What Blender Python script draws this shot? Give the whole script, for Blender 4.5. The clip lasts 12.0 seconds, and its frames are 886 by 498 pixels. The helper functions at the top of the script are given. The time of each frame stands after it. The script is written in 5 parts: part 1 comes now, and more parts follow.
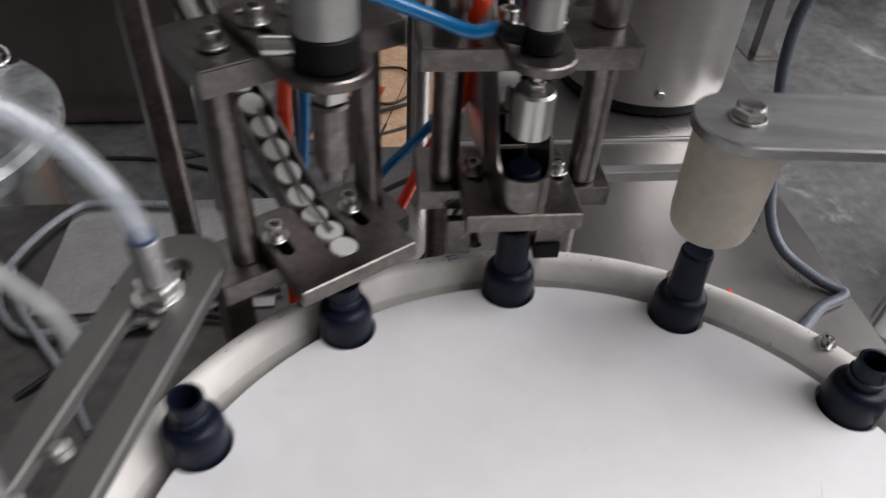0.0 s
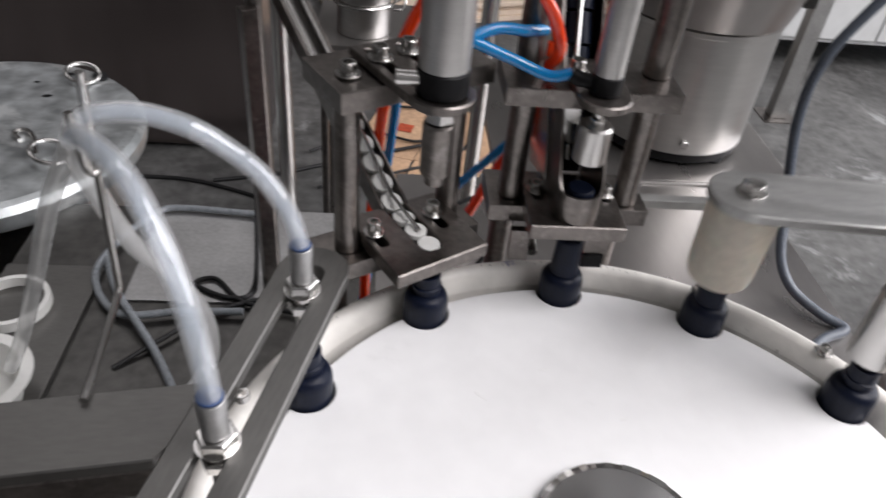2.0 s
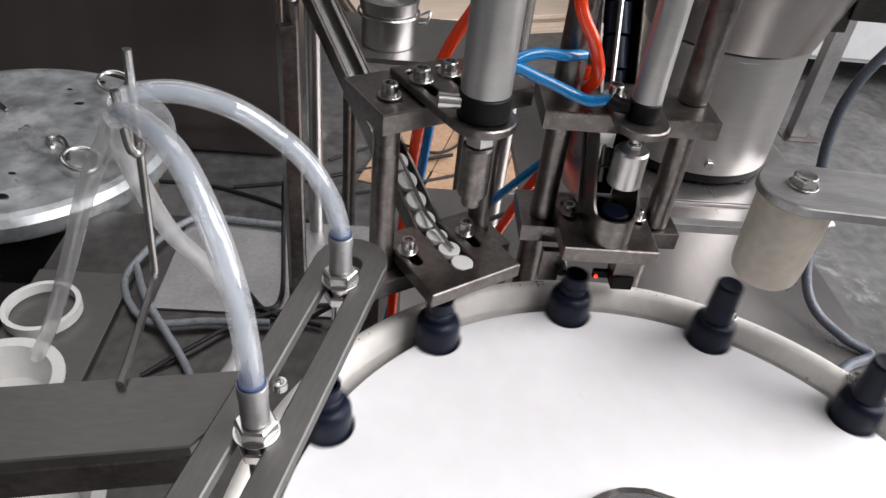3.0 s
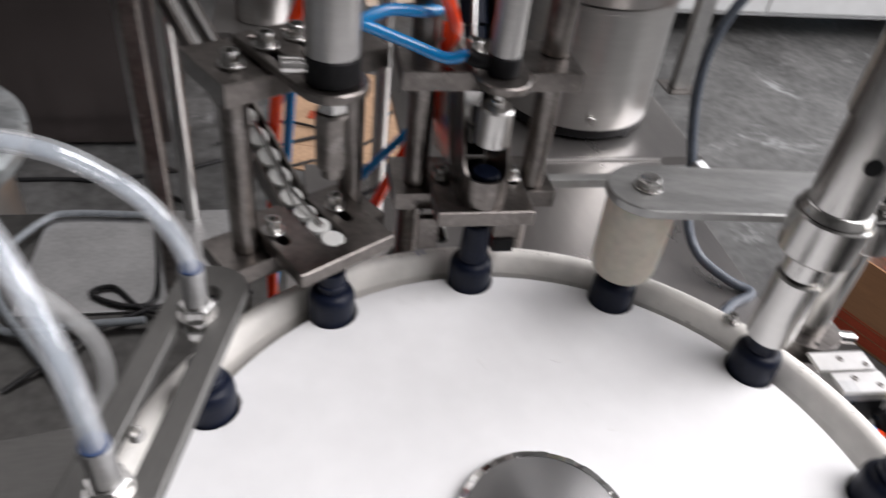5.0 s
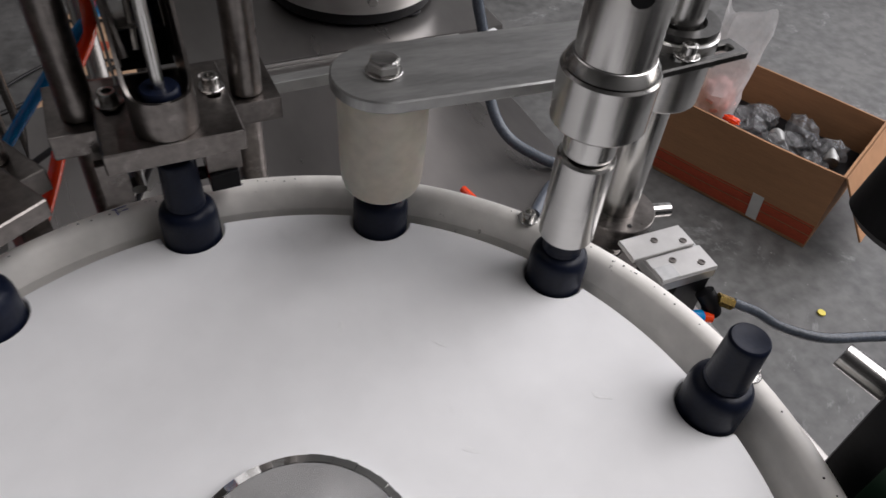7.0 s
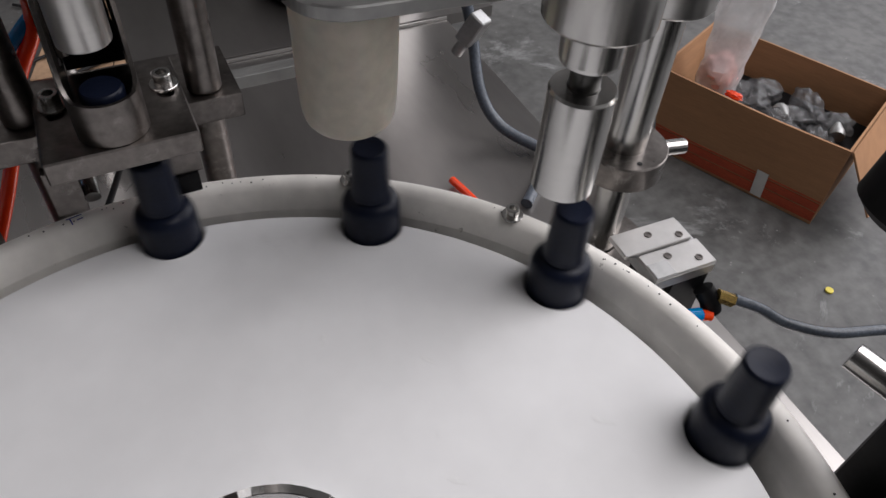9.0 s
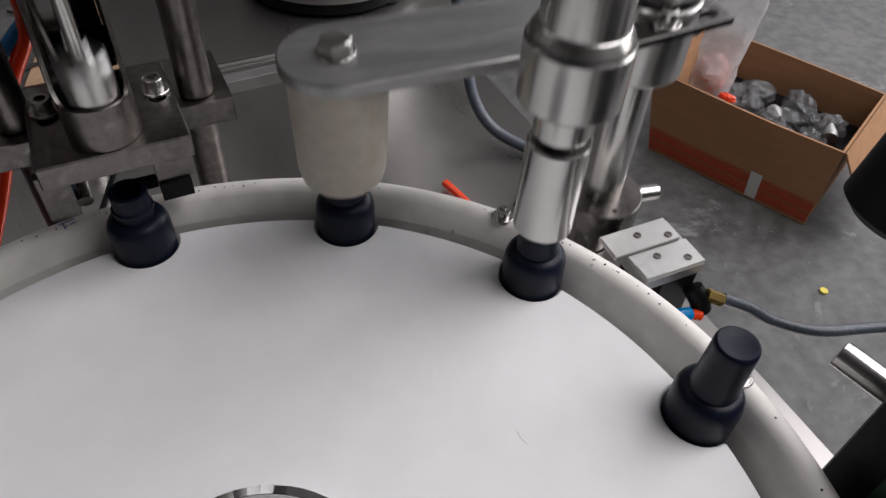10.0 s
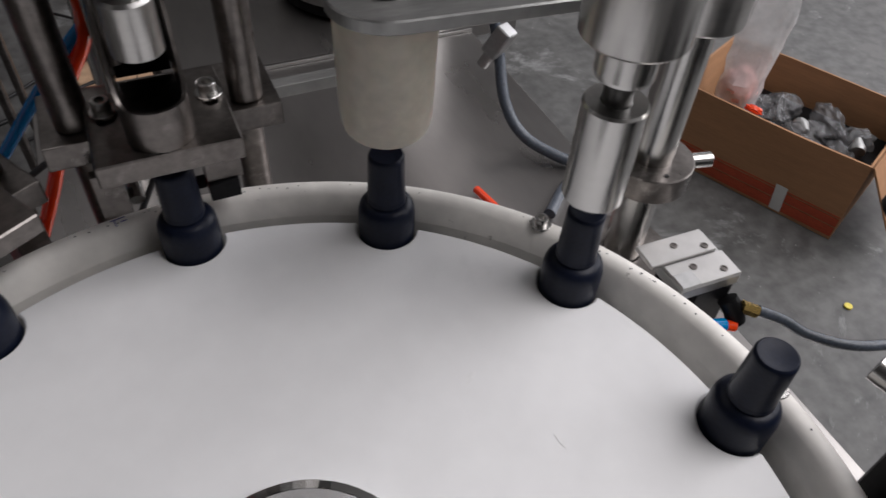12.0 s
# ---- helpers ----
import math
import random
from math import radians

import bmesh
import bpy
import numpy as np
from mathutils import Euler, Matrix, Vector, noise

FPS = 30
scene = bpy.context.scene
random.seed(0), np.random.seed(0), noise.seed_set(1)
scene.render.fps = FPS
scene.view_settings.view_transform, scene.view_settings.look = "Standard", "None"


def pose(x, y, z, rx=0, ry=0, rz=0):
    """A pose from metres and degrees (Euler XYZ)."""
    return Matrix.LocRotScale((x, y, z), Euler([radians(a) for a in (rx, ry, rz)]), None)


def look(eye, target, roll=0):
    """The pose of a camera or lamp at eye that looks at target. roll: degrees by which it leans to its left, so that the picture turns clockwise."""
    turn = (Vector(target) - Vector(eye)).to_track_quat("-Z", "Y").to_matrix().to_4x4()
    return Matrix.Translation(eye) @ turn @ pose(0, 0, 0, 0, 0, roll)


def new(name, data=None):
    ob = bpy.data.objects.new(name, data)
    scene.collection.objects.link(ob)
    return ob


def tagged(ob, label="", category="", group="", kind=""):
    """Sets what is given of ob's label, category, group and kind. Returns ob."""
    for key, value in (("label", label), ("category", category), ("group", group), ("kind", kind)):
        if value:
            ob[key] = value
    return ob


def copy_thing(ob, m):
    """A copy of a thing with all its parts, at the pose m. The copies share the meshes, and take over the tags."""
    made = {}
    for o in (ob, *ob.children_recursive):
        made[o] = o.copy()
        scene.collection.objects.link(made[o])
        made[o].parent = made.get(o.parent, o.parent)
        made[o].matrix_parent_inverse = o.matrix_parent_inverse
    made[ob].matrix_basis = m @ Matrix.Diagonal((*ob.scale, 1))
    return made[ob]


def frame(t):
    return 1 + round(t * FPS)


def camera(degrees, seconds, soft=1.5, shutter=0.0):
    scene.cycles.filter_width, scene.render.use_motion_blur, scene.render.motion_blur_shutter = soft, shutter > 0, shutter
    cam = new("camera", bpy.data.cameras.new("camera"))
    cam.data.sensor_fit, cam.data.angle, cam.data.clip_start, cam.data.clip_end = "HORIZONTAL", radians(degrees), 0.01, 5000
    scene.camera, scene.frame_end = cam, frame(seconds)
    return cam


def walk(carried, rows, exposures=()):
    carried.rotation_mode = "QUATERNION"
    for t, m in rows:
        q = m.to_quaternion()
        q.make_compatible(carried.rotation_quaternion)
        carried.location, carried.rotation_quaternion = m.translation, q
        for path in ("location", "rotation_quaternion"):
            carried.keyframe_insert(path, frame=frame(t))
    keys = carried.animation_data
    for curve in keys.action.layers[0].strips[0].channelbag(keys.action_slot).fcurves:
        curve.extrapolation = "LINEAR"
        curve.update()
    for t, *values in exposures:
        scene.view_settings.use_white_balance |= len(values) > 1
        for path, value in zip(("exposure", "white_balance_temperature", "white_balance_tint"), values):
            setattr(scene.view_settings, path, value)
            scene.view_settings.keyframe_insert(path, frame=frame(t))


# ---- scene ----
cam = camera(62.8, 12.0, soft=1.5, shutter=0.8)
# seconds, eye (x, y, z), heading clockwise from +y, pitch, roll
PATH = [
    (0, -0.0758, -0.1042, 1.1866, 7.67, -41.72, 3.21),
    (0.5, -0.1104, -0.1524, 1.2049, 9.27, -40.55, 6.97),
    (1, -0.1112, -0.1747, 1.2144, 9.87, -39.36, 6.93),
    (1.5, -0.1107, -0.1774, 1.2123, 10.12, -38.70, 6.52),
    (2, -0.1192, -0.1751, 1.2165, 6.58, -38.48, 6.10),
    (2.5, -0.1329, -0.1742, 1.2226, 4.94, -37.84, 6.68),
    (4.5, -0.1203, -0.1694, 1.2173, 10.13, -37.99, 6.87),
    (5, -0.1076, -0.1615, 1.2113, 14.45, -39.05, 7.41),
    (5.5, -0.0845, -0.1449, 1.1951, 21.43, -40.40, 7.66),
    (6, -0.0680, -0.1260, 1.1860, 22.58, -41.32, 7.45),
    (6.5, -0.0339, -0.1097, 1.1711, 26.44, -44.26, 5.77),
    (7, -0.0136, -0.0975, 1.1584, 29.33, -45.38, 6.27),
    (9, 0.0084, -0.0826, 1.1481, 28.87, -46.73, 4.33),
    (9.5, 0.0078, -0.0838, 1.1493, 29.13, -46.44, 4.58),
    (10, 0.0096, -0.0859, 1.1494, 29.21, -46.41, 4.16),
    (10.5, 0.0093, -0.0877, 1.1514, 28.95, -46.11, 3.83),
    (11, 0.0084, -0.0882, 1.1522, 28.91, -46.08, 3.73),
    (11.5, 0.0068, -0.0864, 1.1516, 28.62, -46.12, 3.82),
    (12, -0.0020, -0.0857, 1.1536, 27.20, -46.08, 4.11),
]
walk(cam, [(t, pose(x, y, z, 90 + pitch, 0, -head) @ pose(0, 0, 0, 0, 0, roll)) for t, x, y, z, head, pitch, roll in PATH],
     exposures=[(0.0, -0.45), (0.5, -0.08), (2.0, 0.0), (2.5, 0.16), (4.5, 0.09), (5.0, -0.03), (6.0, -0.36), (7.0, -0.72), (9.0, -0.79), (12.0, -0.80)])

# ---- world and lights ----
world = bpy.data.worlds.new("world")
scene.world = world
world.use_nodes = True
_bg = world.node_tree.nodes["Background"]
_sky = world.node_tree.nodes.new("ShaderNodeTexSky")
_sky.sky_type, _sky.sun_disc = "NISHITA", False
_sky.sun_elevation, _sky.sun_rotation = radians(40), radians(120)
world.node_tree.links.new(_sky.outputs[0], _bg.inputs[0])
_bg.inputs[1].default_value = 0.1


def window_or_added_lamp(eye, target, sx, sy, watts, colour):
    d = bpy.data.lights.new("window_or_added_light", "AREA")
    d.shape, d.size, d.size_y, d.energy, d.color = "RECTANGLE", sx, sy, watts, colour
    o = new("window_or_added_light", d)
    o.matrix_world = look(eye, target)
    return o


window_or_added_lamp((3.93, 0.6, 2.3), (0, 0.6, 1.4), 5.0, 2.6, 195, (1.0, 0.965, 0.985))
window_or_added_lamp((2.35, -0.75, 3.94), (2.35, -0.75, 0), 2.7, 3.0, 232, (1.0, 0.965, 0.985))
window_or_added_lamp((-1.0, 2.3, 3.94), (-1.0, 2.3, 0), 2.4, 1.8, 22, (1.0, 0.965, 0.985))     # unseen second roof lamp, added to brighten the back of the hall; ceiling stays closed


# ---- materials ----
def material(name, colour, rough=0.5, metal=0.0, vary=0.15, scale=30.0, bump=0.1, spots=0.0, stretch=(1, 1, 1),
             colour2=None, rough_vary=0.1, trans=0.0, ior=1.45, sss=0.0, alpha=1.0, fine=6.0, emit=0.0):
    m = bpy.data.materials.new(name)
    m.use_nodes = True
    nt = m.node_tree
    N, L = nt.nodes, nt.links
    b = N["Principled BSDF"]
    tc = N.new("ShaderNodeTexCoord")
    mp = N.new("ShaderNodeMapping")
    mp.inputs["Scale"].default_value = stretch
    L.new(tc.outputs["Object"], mp.inputs[0])
    big = N.new("ShaderNodeTexNoise")
    big.inputs["Scale"].default_value, big.inputs["Detail"].default_value = scale, 4
    L.new(mp.outputs[0], big.inputs["Vector"])
    small = N.new("ShaderNodeTexNoise")
    small.inputs["Scale"].default_value, small.inputs["Detail"].default_value = scale * fine, 3
    L.new(mp.outputs[0], small.inputs["Vector"])
    mix = N.new("ShaderNodeMath")
    mix.operation = "ADD"
    L.new(big.outputs[0], mix.inputs[0])
    L.new(small.outputs[0], mix.inputs[1])
    ramp = N.new("ShaderNodeMapRange")
    ramp.inputs[1].default_value, ramp.inputs[2].default_value = 0.75, 1.25
    L.new(mix.outputs[0], ramp.inputs[0])
    c2 = colour2 or tuple(c * (1 - vary) for c in colour)
    col = N.new("ShaderNodeMix")
    col.data_type = "RGBA"
    col.inputs[6].default_value, col.inputs[7].default_value = (*c2, 1), (*[min(1, c * (1 + vary * 0.5)) for c in colour], 1)
    L.new(ramp.outputs[0], col.inputs[0])
    out = col.outputs[2]
    if spots:
        v = N.new("ShaderNodeTexNoise")
        v.inputs["Scale"].default_value, v.inputs["Detail"].default_value = scale * 0.6, 6
        L.new(tc.outputs["Object"], v.inputs["Vector"])
        r2 = N.new("ShaderNodeMapRange")
        r2.inputs[1].default_value, r2.inputs[2].default_value = 0.6, 0.72
        r2.inputs[4].default_value = spots
        L.new(v.outputs[0], r2.inputs[0])
        c3 = N.new("ShaderNodeMix")
        c3.data_type = "RGBA"
        c3.inputs[7].default_value = (*[c * 0.35 for c in colour], 1)
        L.new(r2.outputs[0], c3.inputs[0])
        L.new(out, c3.inputs[6])
        out = c3.outputs[2]
    L.new(out, b.inputs["Base Color"])
    rr = N.new("ShaderNodeMapRange")
    rr.inputs[3].default_value, rr.inputs[4].default_value = max(0.03, rough - rough_vary), min(1, rough + rough_vary)
    L.new(big.outputs[0], rr.inputs[0])
    L.new(rr.outputs[0], b.inputs["Roughness"])
    b.inputs["Metallic"].default_value, b.inputs["IOR"].default_value = metal, ior
    b.inputs["Transmission Weight"].default_value = trans
    b.inputs["Alpha"].default_value = alpha
    if sss:
        b.inputs["Subsurface Weight"].default_value, b.inputs["Subsurface Scale"].default_value = sss, 0.01
    if emit:
        b.inputs["Emission Color"].default_value, b.inputs["Emission Strength"].default_value = (*colour, 1), emit
    if bump:
        bp = N.new("ShaderNodeBump")
        bp.inputs["Strength"].default_value, bp.inputs["Distance"].default_value = bump, 0.0006
        L.new(small.outputs[0], bp.inputs["Height"])
        L.new(bp.outputs[0], b.inputs["Normal"])
    return m


STEEL = material("ground_steel", (0.215, 0.197, 0.185), 0.33, 1.0, 0.28, 38, 0.12, spots=0.35, rough_vary=0.14)
DARKSTEEL = material("blackened_steel", (0.09, 0.088, 0.085), 0.34, 1.0, 0.25, 60, 0.1)
BRUSHED = material("brushed_stainless", (0.58, 0.57, 0.555), 0.30, 1.0, 0.05, 18, 0.03, stretch=(1, 1, 10), fine=3, rough_vary=0.05)
POLISHED = material("turned_chrome_steel", (0.58, 0.57, 0.555), 0.25, 1.0, 0.04, 30, 0.02, stretch=(1, 1, 8), rough_vary=0.03, fine=3)
SHEET = material("stainless_sheet", (0.36, 0.345, 0.335), 0.30, 0.92, 0.06, 5, 0.03, spots=0.10, stretch=(3, 1, 1))
ARMPLATE = material("satin_steel_plate", (0.38, 0.38, 0.372), 0.48, 1.0, 0.15, 20, 0.08, stretch=(1, 5, 1))
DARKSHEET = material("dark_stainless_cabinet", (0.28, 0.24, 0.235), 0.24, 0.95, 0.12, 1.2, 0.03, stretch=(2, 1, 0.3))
ARMDARK = material("dull_grey_steel", (0.175, 0.172, 0.165), 0.46, 1.0, 0.10, 22, 0.1, stretch=(1, 4, 1), spots=0.12)
# Table steel with the dark reflection put into its colour.
DARKREFLECT = material("worn_dark_reflection", (0.115, 0.112, 0.108), 0.42, 0.9, 0.3, 14, 0.1, spots=0.3, rough_vary=0.12)
DULL = material("dull_aluminium", (0.46, 0.46, 0.46), 0.45, 0.9, 0.15, 40, 0.08)
SATIN = material("satin_aluminium", (0.58, 0.57, 0.56), 0.40, 0.9, 0.06, 30, 0.04, stretch=(1, 1, 6), rough_vary=0.05)
WHITE = material("white_polyethylene", (0.79, 0.79, 0.795), 0.42, 0.0, 0.04, 9, 0.05, rough_vary=0.08)
RINGMAT = material("aged_white_nylon", (0.86, 0.835, 0.79), 0.5, 0.0, 0.12, 14, 0.1, spots=0.12)
IVORY = material("ivory_nylon", (0.54, 0.50, 0.425), 0.38, 0.0, 0.12, 30, 0.05, sss=0.25)
NAVY = material("navy_plastic", (0.0065, 0.0095, 0.022), 0.36, 0.0, 0.25, 80, 0.12)
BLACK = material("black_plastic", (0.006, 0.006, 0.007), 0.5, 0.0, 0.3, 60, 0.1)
for _m in (NAVY, BLACK):
    _m.node_tree.nodes["Principled BSDF"].inputs["Specular IOR Level"].default_value = 0.22
PLUG = material("white_plug_plastic", (0.68, 0.68, 0.66), 0.4, 0.0, 0.05, 90, 0.05)
GREYHOSE = material("grey_braided_hose", (0.085, 0.10, 0.125), 0.2, 0.0, 0.3, 500, 0.3)
GREYTUBE = material("cloudy_grey_tube", (0.24, 0.26, 0.28), 0.3, 0.0, 0.2, 200, 0.1)
CABLE = material("black_cable", (0.012, 0.012, 0.013), 0.5, 0.0, 0.2, 60, 0.05)
CONCRETE = material("grey_concrete", (0.108, 0.108, 0.106), 0.5, 0.0, 0.45, 5.5, 0.5, spots=0.3, rough_vary=0.2, fine=5)
WALLPAINT = material("pale_wall_paint", (0.15, 0.15, 0.148), 0.7, 0.0, 0.1, 1.5, 0.1)
CEILPAINT = material("white_ceiling_paint", (0.30, 0.30, 0.297), 0.7, 0.0, 0.1, 1.5, 0.1)
PANEL = material("pale_cabinet_paint", (0.52, 0.53, 0.53), 0.4, 0.0, 0.06, 3, 0.05)
HUBMAT = material("turned_hub_steel", (0.50, 0.50, 0.50), 0.24, 1.0, 0.03, 60, 0.01, rough_vary=0.03)
_t = HUBMAT.node_tree.nodes.new("ShaderNodeTangent")
_t.direction_type, _t.axis = "RADIAL", "Z"
_p = HUBMAT.node_tree.nodes["Principled BSDF"]
_p.inputs["Anisotropic"].default_value = 0.85
HUBMAT.node_tree.links.new(_t.outputs[0], _p.inputs["Tangent"])
RIMSTEEL = material("bright_rim_steel", (0.72, 0.72, 0.71), 0.12, 1.0, 0.04, 60, 0.02, rough_vary=0.03)
LIDMAT = material("hazy_stained_steel", (0.52, 0.55, 0.56), 0.36, 0.75, 0.45, 9, 0.15, spots=0.45, fine=4, rough_vary=0.2)
SMUDGE = material("faint_smudge", (0.79, 0.79, 0.79), 0.5, 0.0, 0.05, 90, 0)
CARD = material("brown_cardboard", (0.37, 0.195, 0.098), 0.8, 0.0, 0.12, 6, 0.2, stretch=(1, 1, 10))
CARDRED = material("red_print_band", (0.42, 0.07, 0.03), 0.8, 0.0, 0.3, 60, 0.2, stretch=(1, 1, 6))
BOARD = material("tan_carton", (0.52, 0.34, 0.215), 0.75, 0.0, 0.22, 7, 0.3, spots=0.12, fine=9)
CREAM = material("cream_board", (0.74, 0.61, 0.49), 0.6, 0.0, 0.1, 4, 0.2, stretch=(1, 8, 1))
TAPE = material("pale_tape", (0.6, 0.6, 0.58), 0.4, 0.0, 0.05, 30, 0.05)
PINK = material("pink_powder", (0.86, 0.50, 0.47), 0.7, 0.0, 0.2, 30, 0.2)
BRASS = material("brass", (0.65, 0.45, 0.15), 0.25, 1.0, 0.1, 40, 0.05)
GREEN = material("dark_green_paint", (0.012, 0.04, 0.02), 0.4, 0.0, 0.2, 30, 0.1)
LED = material("red_sensor_lamp", (1.0, 0.02, 0.01), 0.4, 0.0, 0.0, 30, 0, emit=6.0)
BLUERIM = material("dark_blue_rim", (0.03, 0.06, 0.15), 0.5, 0.0, 0.2, 200, 0)
INK = material("blue_marker_ink", (0.05, 0.06, 0.30), 0.6, 0.0, 0.3, 200, 0)
YELLOW = material("yellow_brass_bit", (0.6, 0.5, 0.08), 0.4, 0.3, 0.1, 60, 0)


def scatter(m, dots, colour, low, high, scale, detail, amount):
    """Lay irregular patches of another colour over a material's base colour."""
    nt = m.node_tree
    b = nt.nodes["Principled BSDF"]
    old = b.inputs["Base Color"].links[0].from_socket
    tc, n, r, c = (nt.nodes.new("ShaderNode" + k) for k in ("TexCoord", "TexNoise", "MapRange", "Mix"))
    n.inputs["Scale"].default_value, n.inputs["Detail"].default_value, n.inputs["Roughness"].default_value = scale, detail, 0.7
    n.inputs["Distortion"].default_value = dots
    nt.links.new(tc.outputs["Object"], n.inputs["Vector"])
    r.inputs[1].default_value, r.inputs[2].default_value, r.inputs[4].default_value = low, high, amount
    nt.links.new(n.outputs[0], r.inputs[0])
    c.data_type = "RGBA"
    c.inputs[7].default_value = (*colour, 1)
    nt.links.new(r.outputs[0], c.inputs[0])
    nt.links.new(old, c.inputs[6])
    nt.links.new(c.outputs[2], b.inputs["Base Color"])


scatter(CONCRETE, 0.6, (0.34, 0.35, 0.35), 0.58, 0.66, 3.1, 9, 0.6)       # pale cement smears
scatter(CONCRETE, 0.2, (0.05, 0.05, 0.048), 0.60, 0.70, 1.7, 8, 0.55)     # damp and oily patches
scatter(CONCRETE, 0.0, (0.33, 0.33, 0.32), 0.70, 0.74, 46, 3, 0.6)        # grit
scatter(STEEL, 0.4, (0.36, 0.34, 0.325), 0.58, 0.68, 70, 6, 0.6)             # rubbed bright patches
scatter(LIDMAT, 0.8, (0.82, 0.84, 0.84), 0.52, 0.62, 11, 8, 0.6)          # dried pale residue
scatter(LIDMAT, 0.2, (0.05, 0.05, 0.05), 0.66, 0.70, 26, 4, 0.8)          # dark marks
scatter(RINGMAT, 0.0, (0.16, 0.14, 0.12), 0.70, 0.74, 120, 3, 0.5)        # specks of grease
scatter(WHITE, 0.5, (0.62, 0.62, 0.62), 0.64, 0.76, 21, 5, 0.28)          # faint smears


def soft_plastic(name, colour, body, rough):
    """Cloudy see-through plastic: some light passes straight, some scatters, the skin shines."""
    m = bpy.data.materials.new(name)
    m.use_nodes = True
    N, L = m.node_tree.nodes, m.node_tree.links
    N.remove(N["Principled BSDF"])
    clear, dif, tr, gl = (N.new("ShaderNodeBsdf" + k) for k in ("Transparent", "Diffuse", "Translucent", "Glossy"))
    for node in (dif, tr):
        node.inputs["Color"].default_value = (*colour, 1)
    gl.inputs["Roughness"].default_value = rough
    soft, mix, skin, fr = N.new("ShaderNodeMixShader"), N.new("ShaderNodeMixShader"), N.new("ShaderNodeMixShader"), N.new("ShaderNodeLayerWeight")
    soft.inputs[0].default_value = 0.2
    L.new(dif.outputs[0], soft.inputs[1])
    L.new(tr.outputs[0], soft.inputs[2])
    tc, n, r = (N.new("ShaderNode" + k) for k in ("TexCoord", "TexNoise", "MapRange"))
    n.inputs["Scale"].default_value, n.inputs["Detail"].default_value = 45, 5
    L.new(tc.outputs["Object"], n.inputs["Vector"])
    r.inputs[1].default_value, r.inputs[2].default_value = 0.3, 0.7
    r.inputs[3].default_value, r.inputs[4].default_value = body * 0.85, min(1.0, body * 1.15)
    L.new(n.outputs[0], r.inputs[0])
    L.new(r.outputs[0], mix.inputs[0])
    L.new(clear.outputs[0], mix.inputs[1])
    L.new(soft.outputs[0], mix.inputs[2])
    fr.inputs["Blend"].default_value = 0.25
    gloss = N.new("ShaderNodeMapRange")
    gloss.inputs[3].default_value, gloss.inputs[4].default_value = 0.05, 0.45
    L.new(fr.outputs["Facing"], gloss.inputs[0])
    L.new(gloss.outputs[0], skin.inputs[0])
    L.new(mix.outputs[0], skin.inputs[1])
    L.new(gl.outputs[0], skin.inputs[2])
    L.new(skin.outputs[0], N["Material Output"].inputs["Surface"])
    return m


HOSE = soft_plastic("clear_silicone_hose", (0.95, 0.97, 0.99), 0.22, 0.06)
MILKY = soft_plastic("milky_silicone_hose", (0.96, 0.97, 0.97), 0.36, 0.10)
FLUID = soft_plastic("pale_liquid", (0.66, 0.80, 0.97), 0.22, 0.06)
RED = soft_plastic("red_tubing", (1.0, 0.075, 0.012), 1.2, 0.14)
BLUE = soft_plastic("blue_tubing", (0.0, 0.25, 0.62), 1.2, 0.12)
POLY = soft_plastic("cloudy_plastic_film", (0.96, 0.95, 0.95), 0.50, 0.15)


# ---- mesh helpers ----
def link(name, bm, mat, parent=None, label="", m=None, smooth=True):
    me = bpy.data.meshes.new(name)
    bmesh.ops.recalc_face_normals(bm, faces=bm.faces)
    if smooth:
        for f in bm.faces:
            f.smooth = True
        for e in bm.edges:
            if len(e.link_faces) == 2:
                turn = e.calc_face_angle(0)
                a, b = sorted(f.calc_area() for f in e.link_faces)
                if turn > 0.6 or (turn > 0.12 and b > 5 * a):     # fine bevels keep the large faces true
                    e.smooth = False
    bm.to_mesh(me)
    bm.free()
    me.materials.append(mat)
    ob = new(name, me)
    if parent is not None:
        ob.parent = parent
    if m is not None:
        ob.matrix_basis = m
    if label:
        ob["label"] = label
    return ob


def part(name, bm, mat, parent, label="", m=None):
    return link(name, bm, mat, parent, label, m)


def empty(name, m, label, category, group="", kind=""):
    ob = new(name)
    ob.empty_display_size = 0.01
    ob.matrix_basis = m
    return tagged(ob, label, category, group, kind)


def lathe(profile, segs=40, cap=True):
    """Turned solid: (radius, z) from bottom to top."""
    bm = bmesh.new()
    rings = []
    for r, z in profile:
        if r < 1e-6:
            rings.append([bm.verts.new((0, 0, z))])
        else:
            rings.append([bm.verts.new((r * math.cos(2 * math.pi * i / segs), r * math.sin(2 * math.pi * i / segs), z)) for i in range(segs)])
    for a, b in zip(rings, rings[1:]):
        for i in range(segs):
            j = (i + 1) % segs
            q = [a[i % len(a)], a[j % len(a)], b[j % len(b)], b[i % len(b)]]
            q = list(dict.fromkeys(q))
            if len(q) > 2:
                bm.faces.new(q)
    if cap:
        for ring, rev in ((rings[0], True), (rings[-1], False)):
            if len(ring) > 2:
                bm.faces.new(ring[::-1] if rev else ring)
    return bm


def rod(r, z0, z1, segs=28, bevel=0.0006):
    b = min(bevel, r * 0.4)
    return lathe([(r - b, z0), (r, z0 + b), (r, z1 - b), (r - b, z1)], segs)


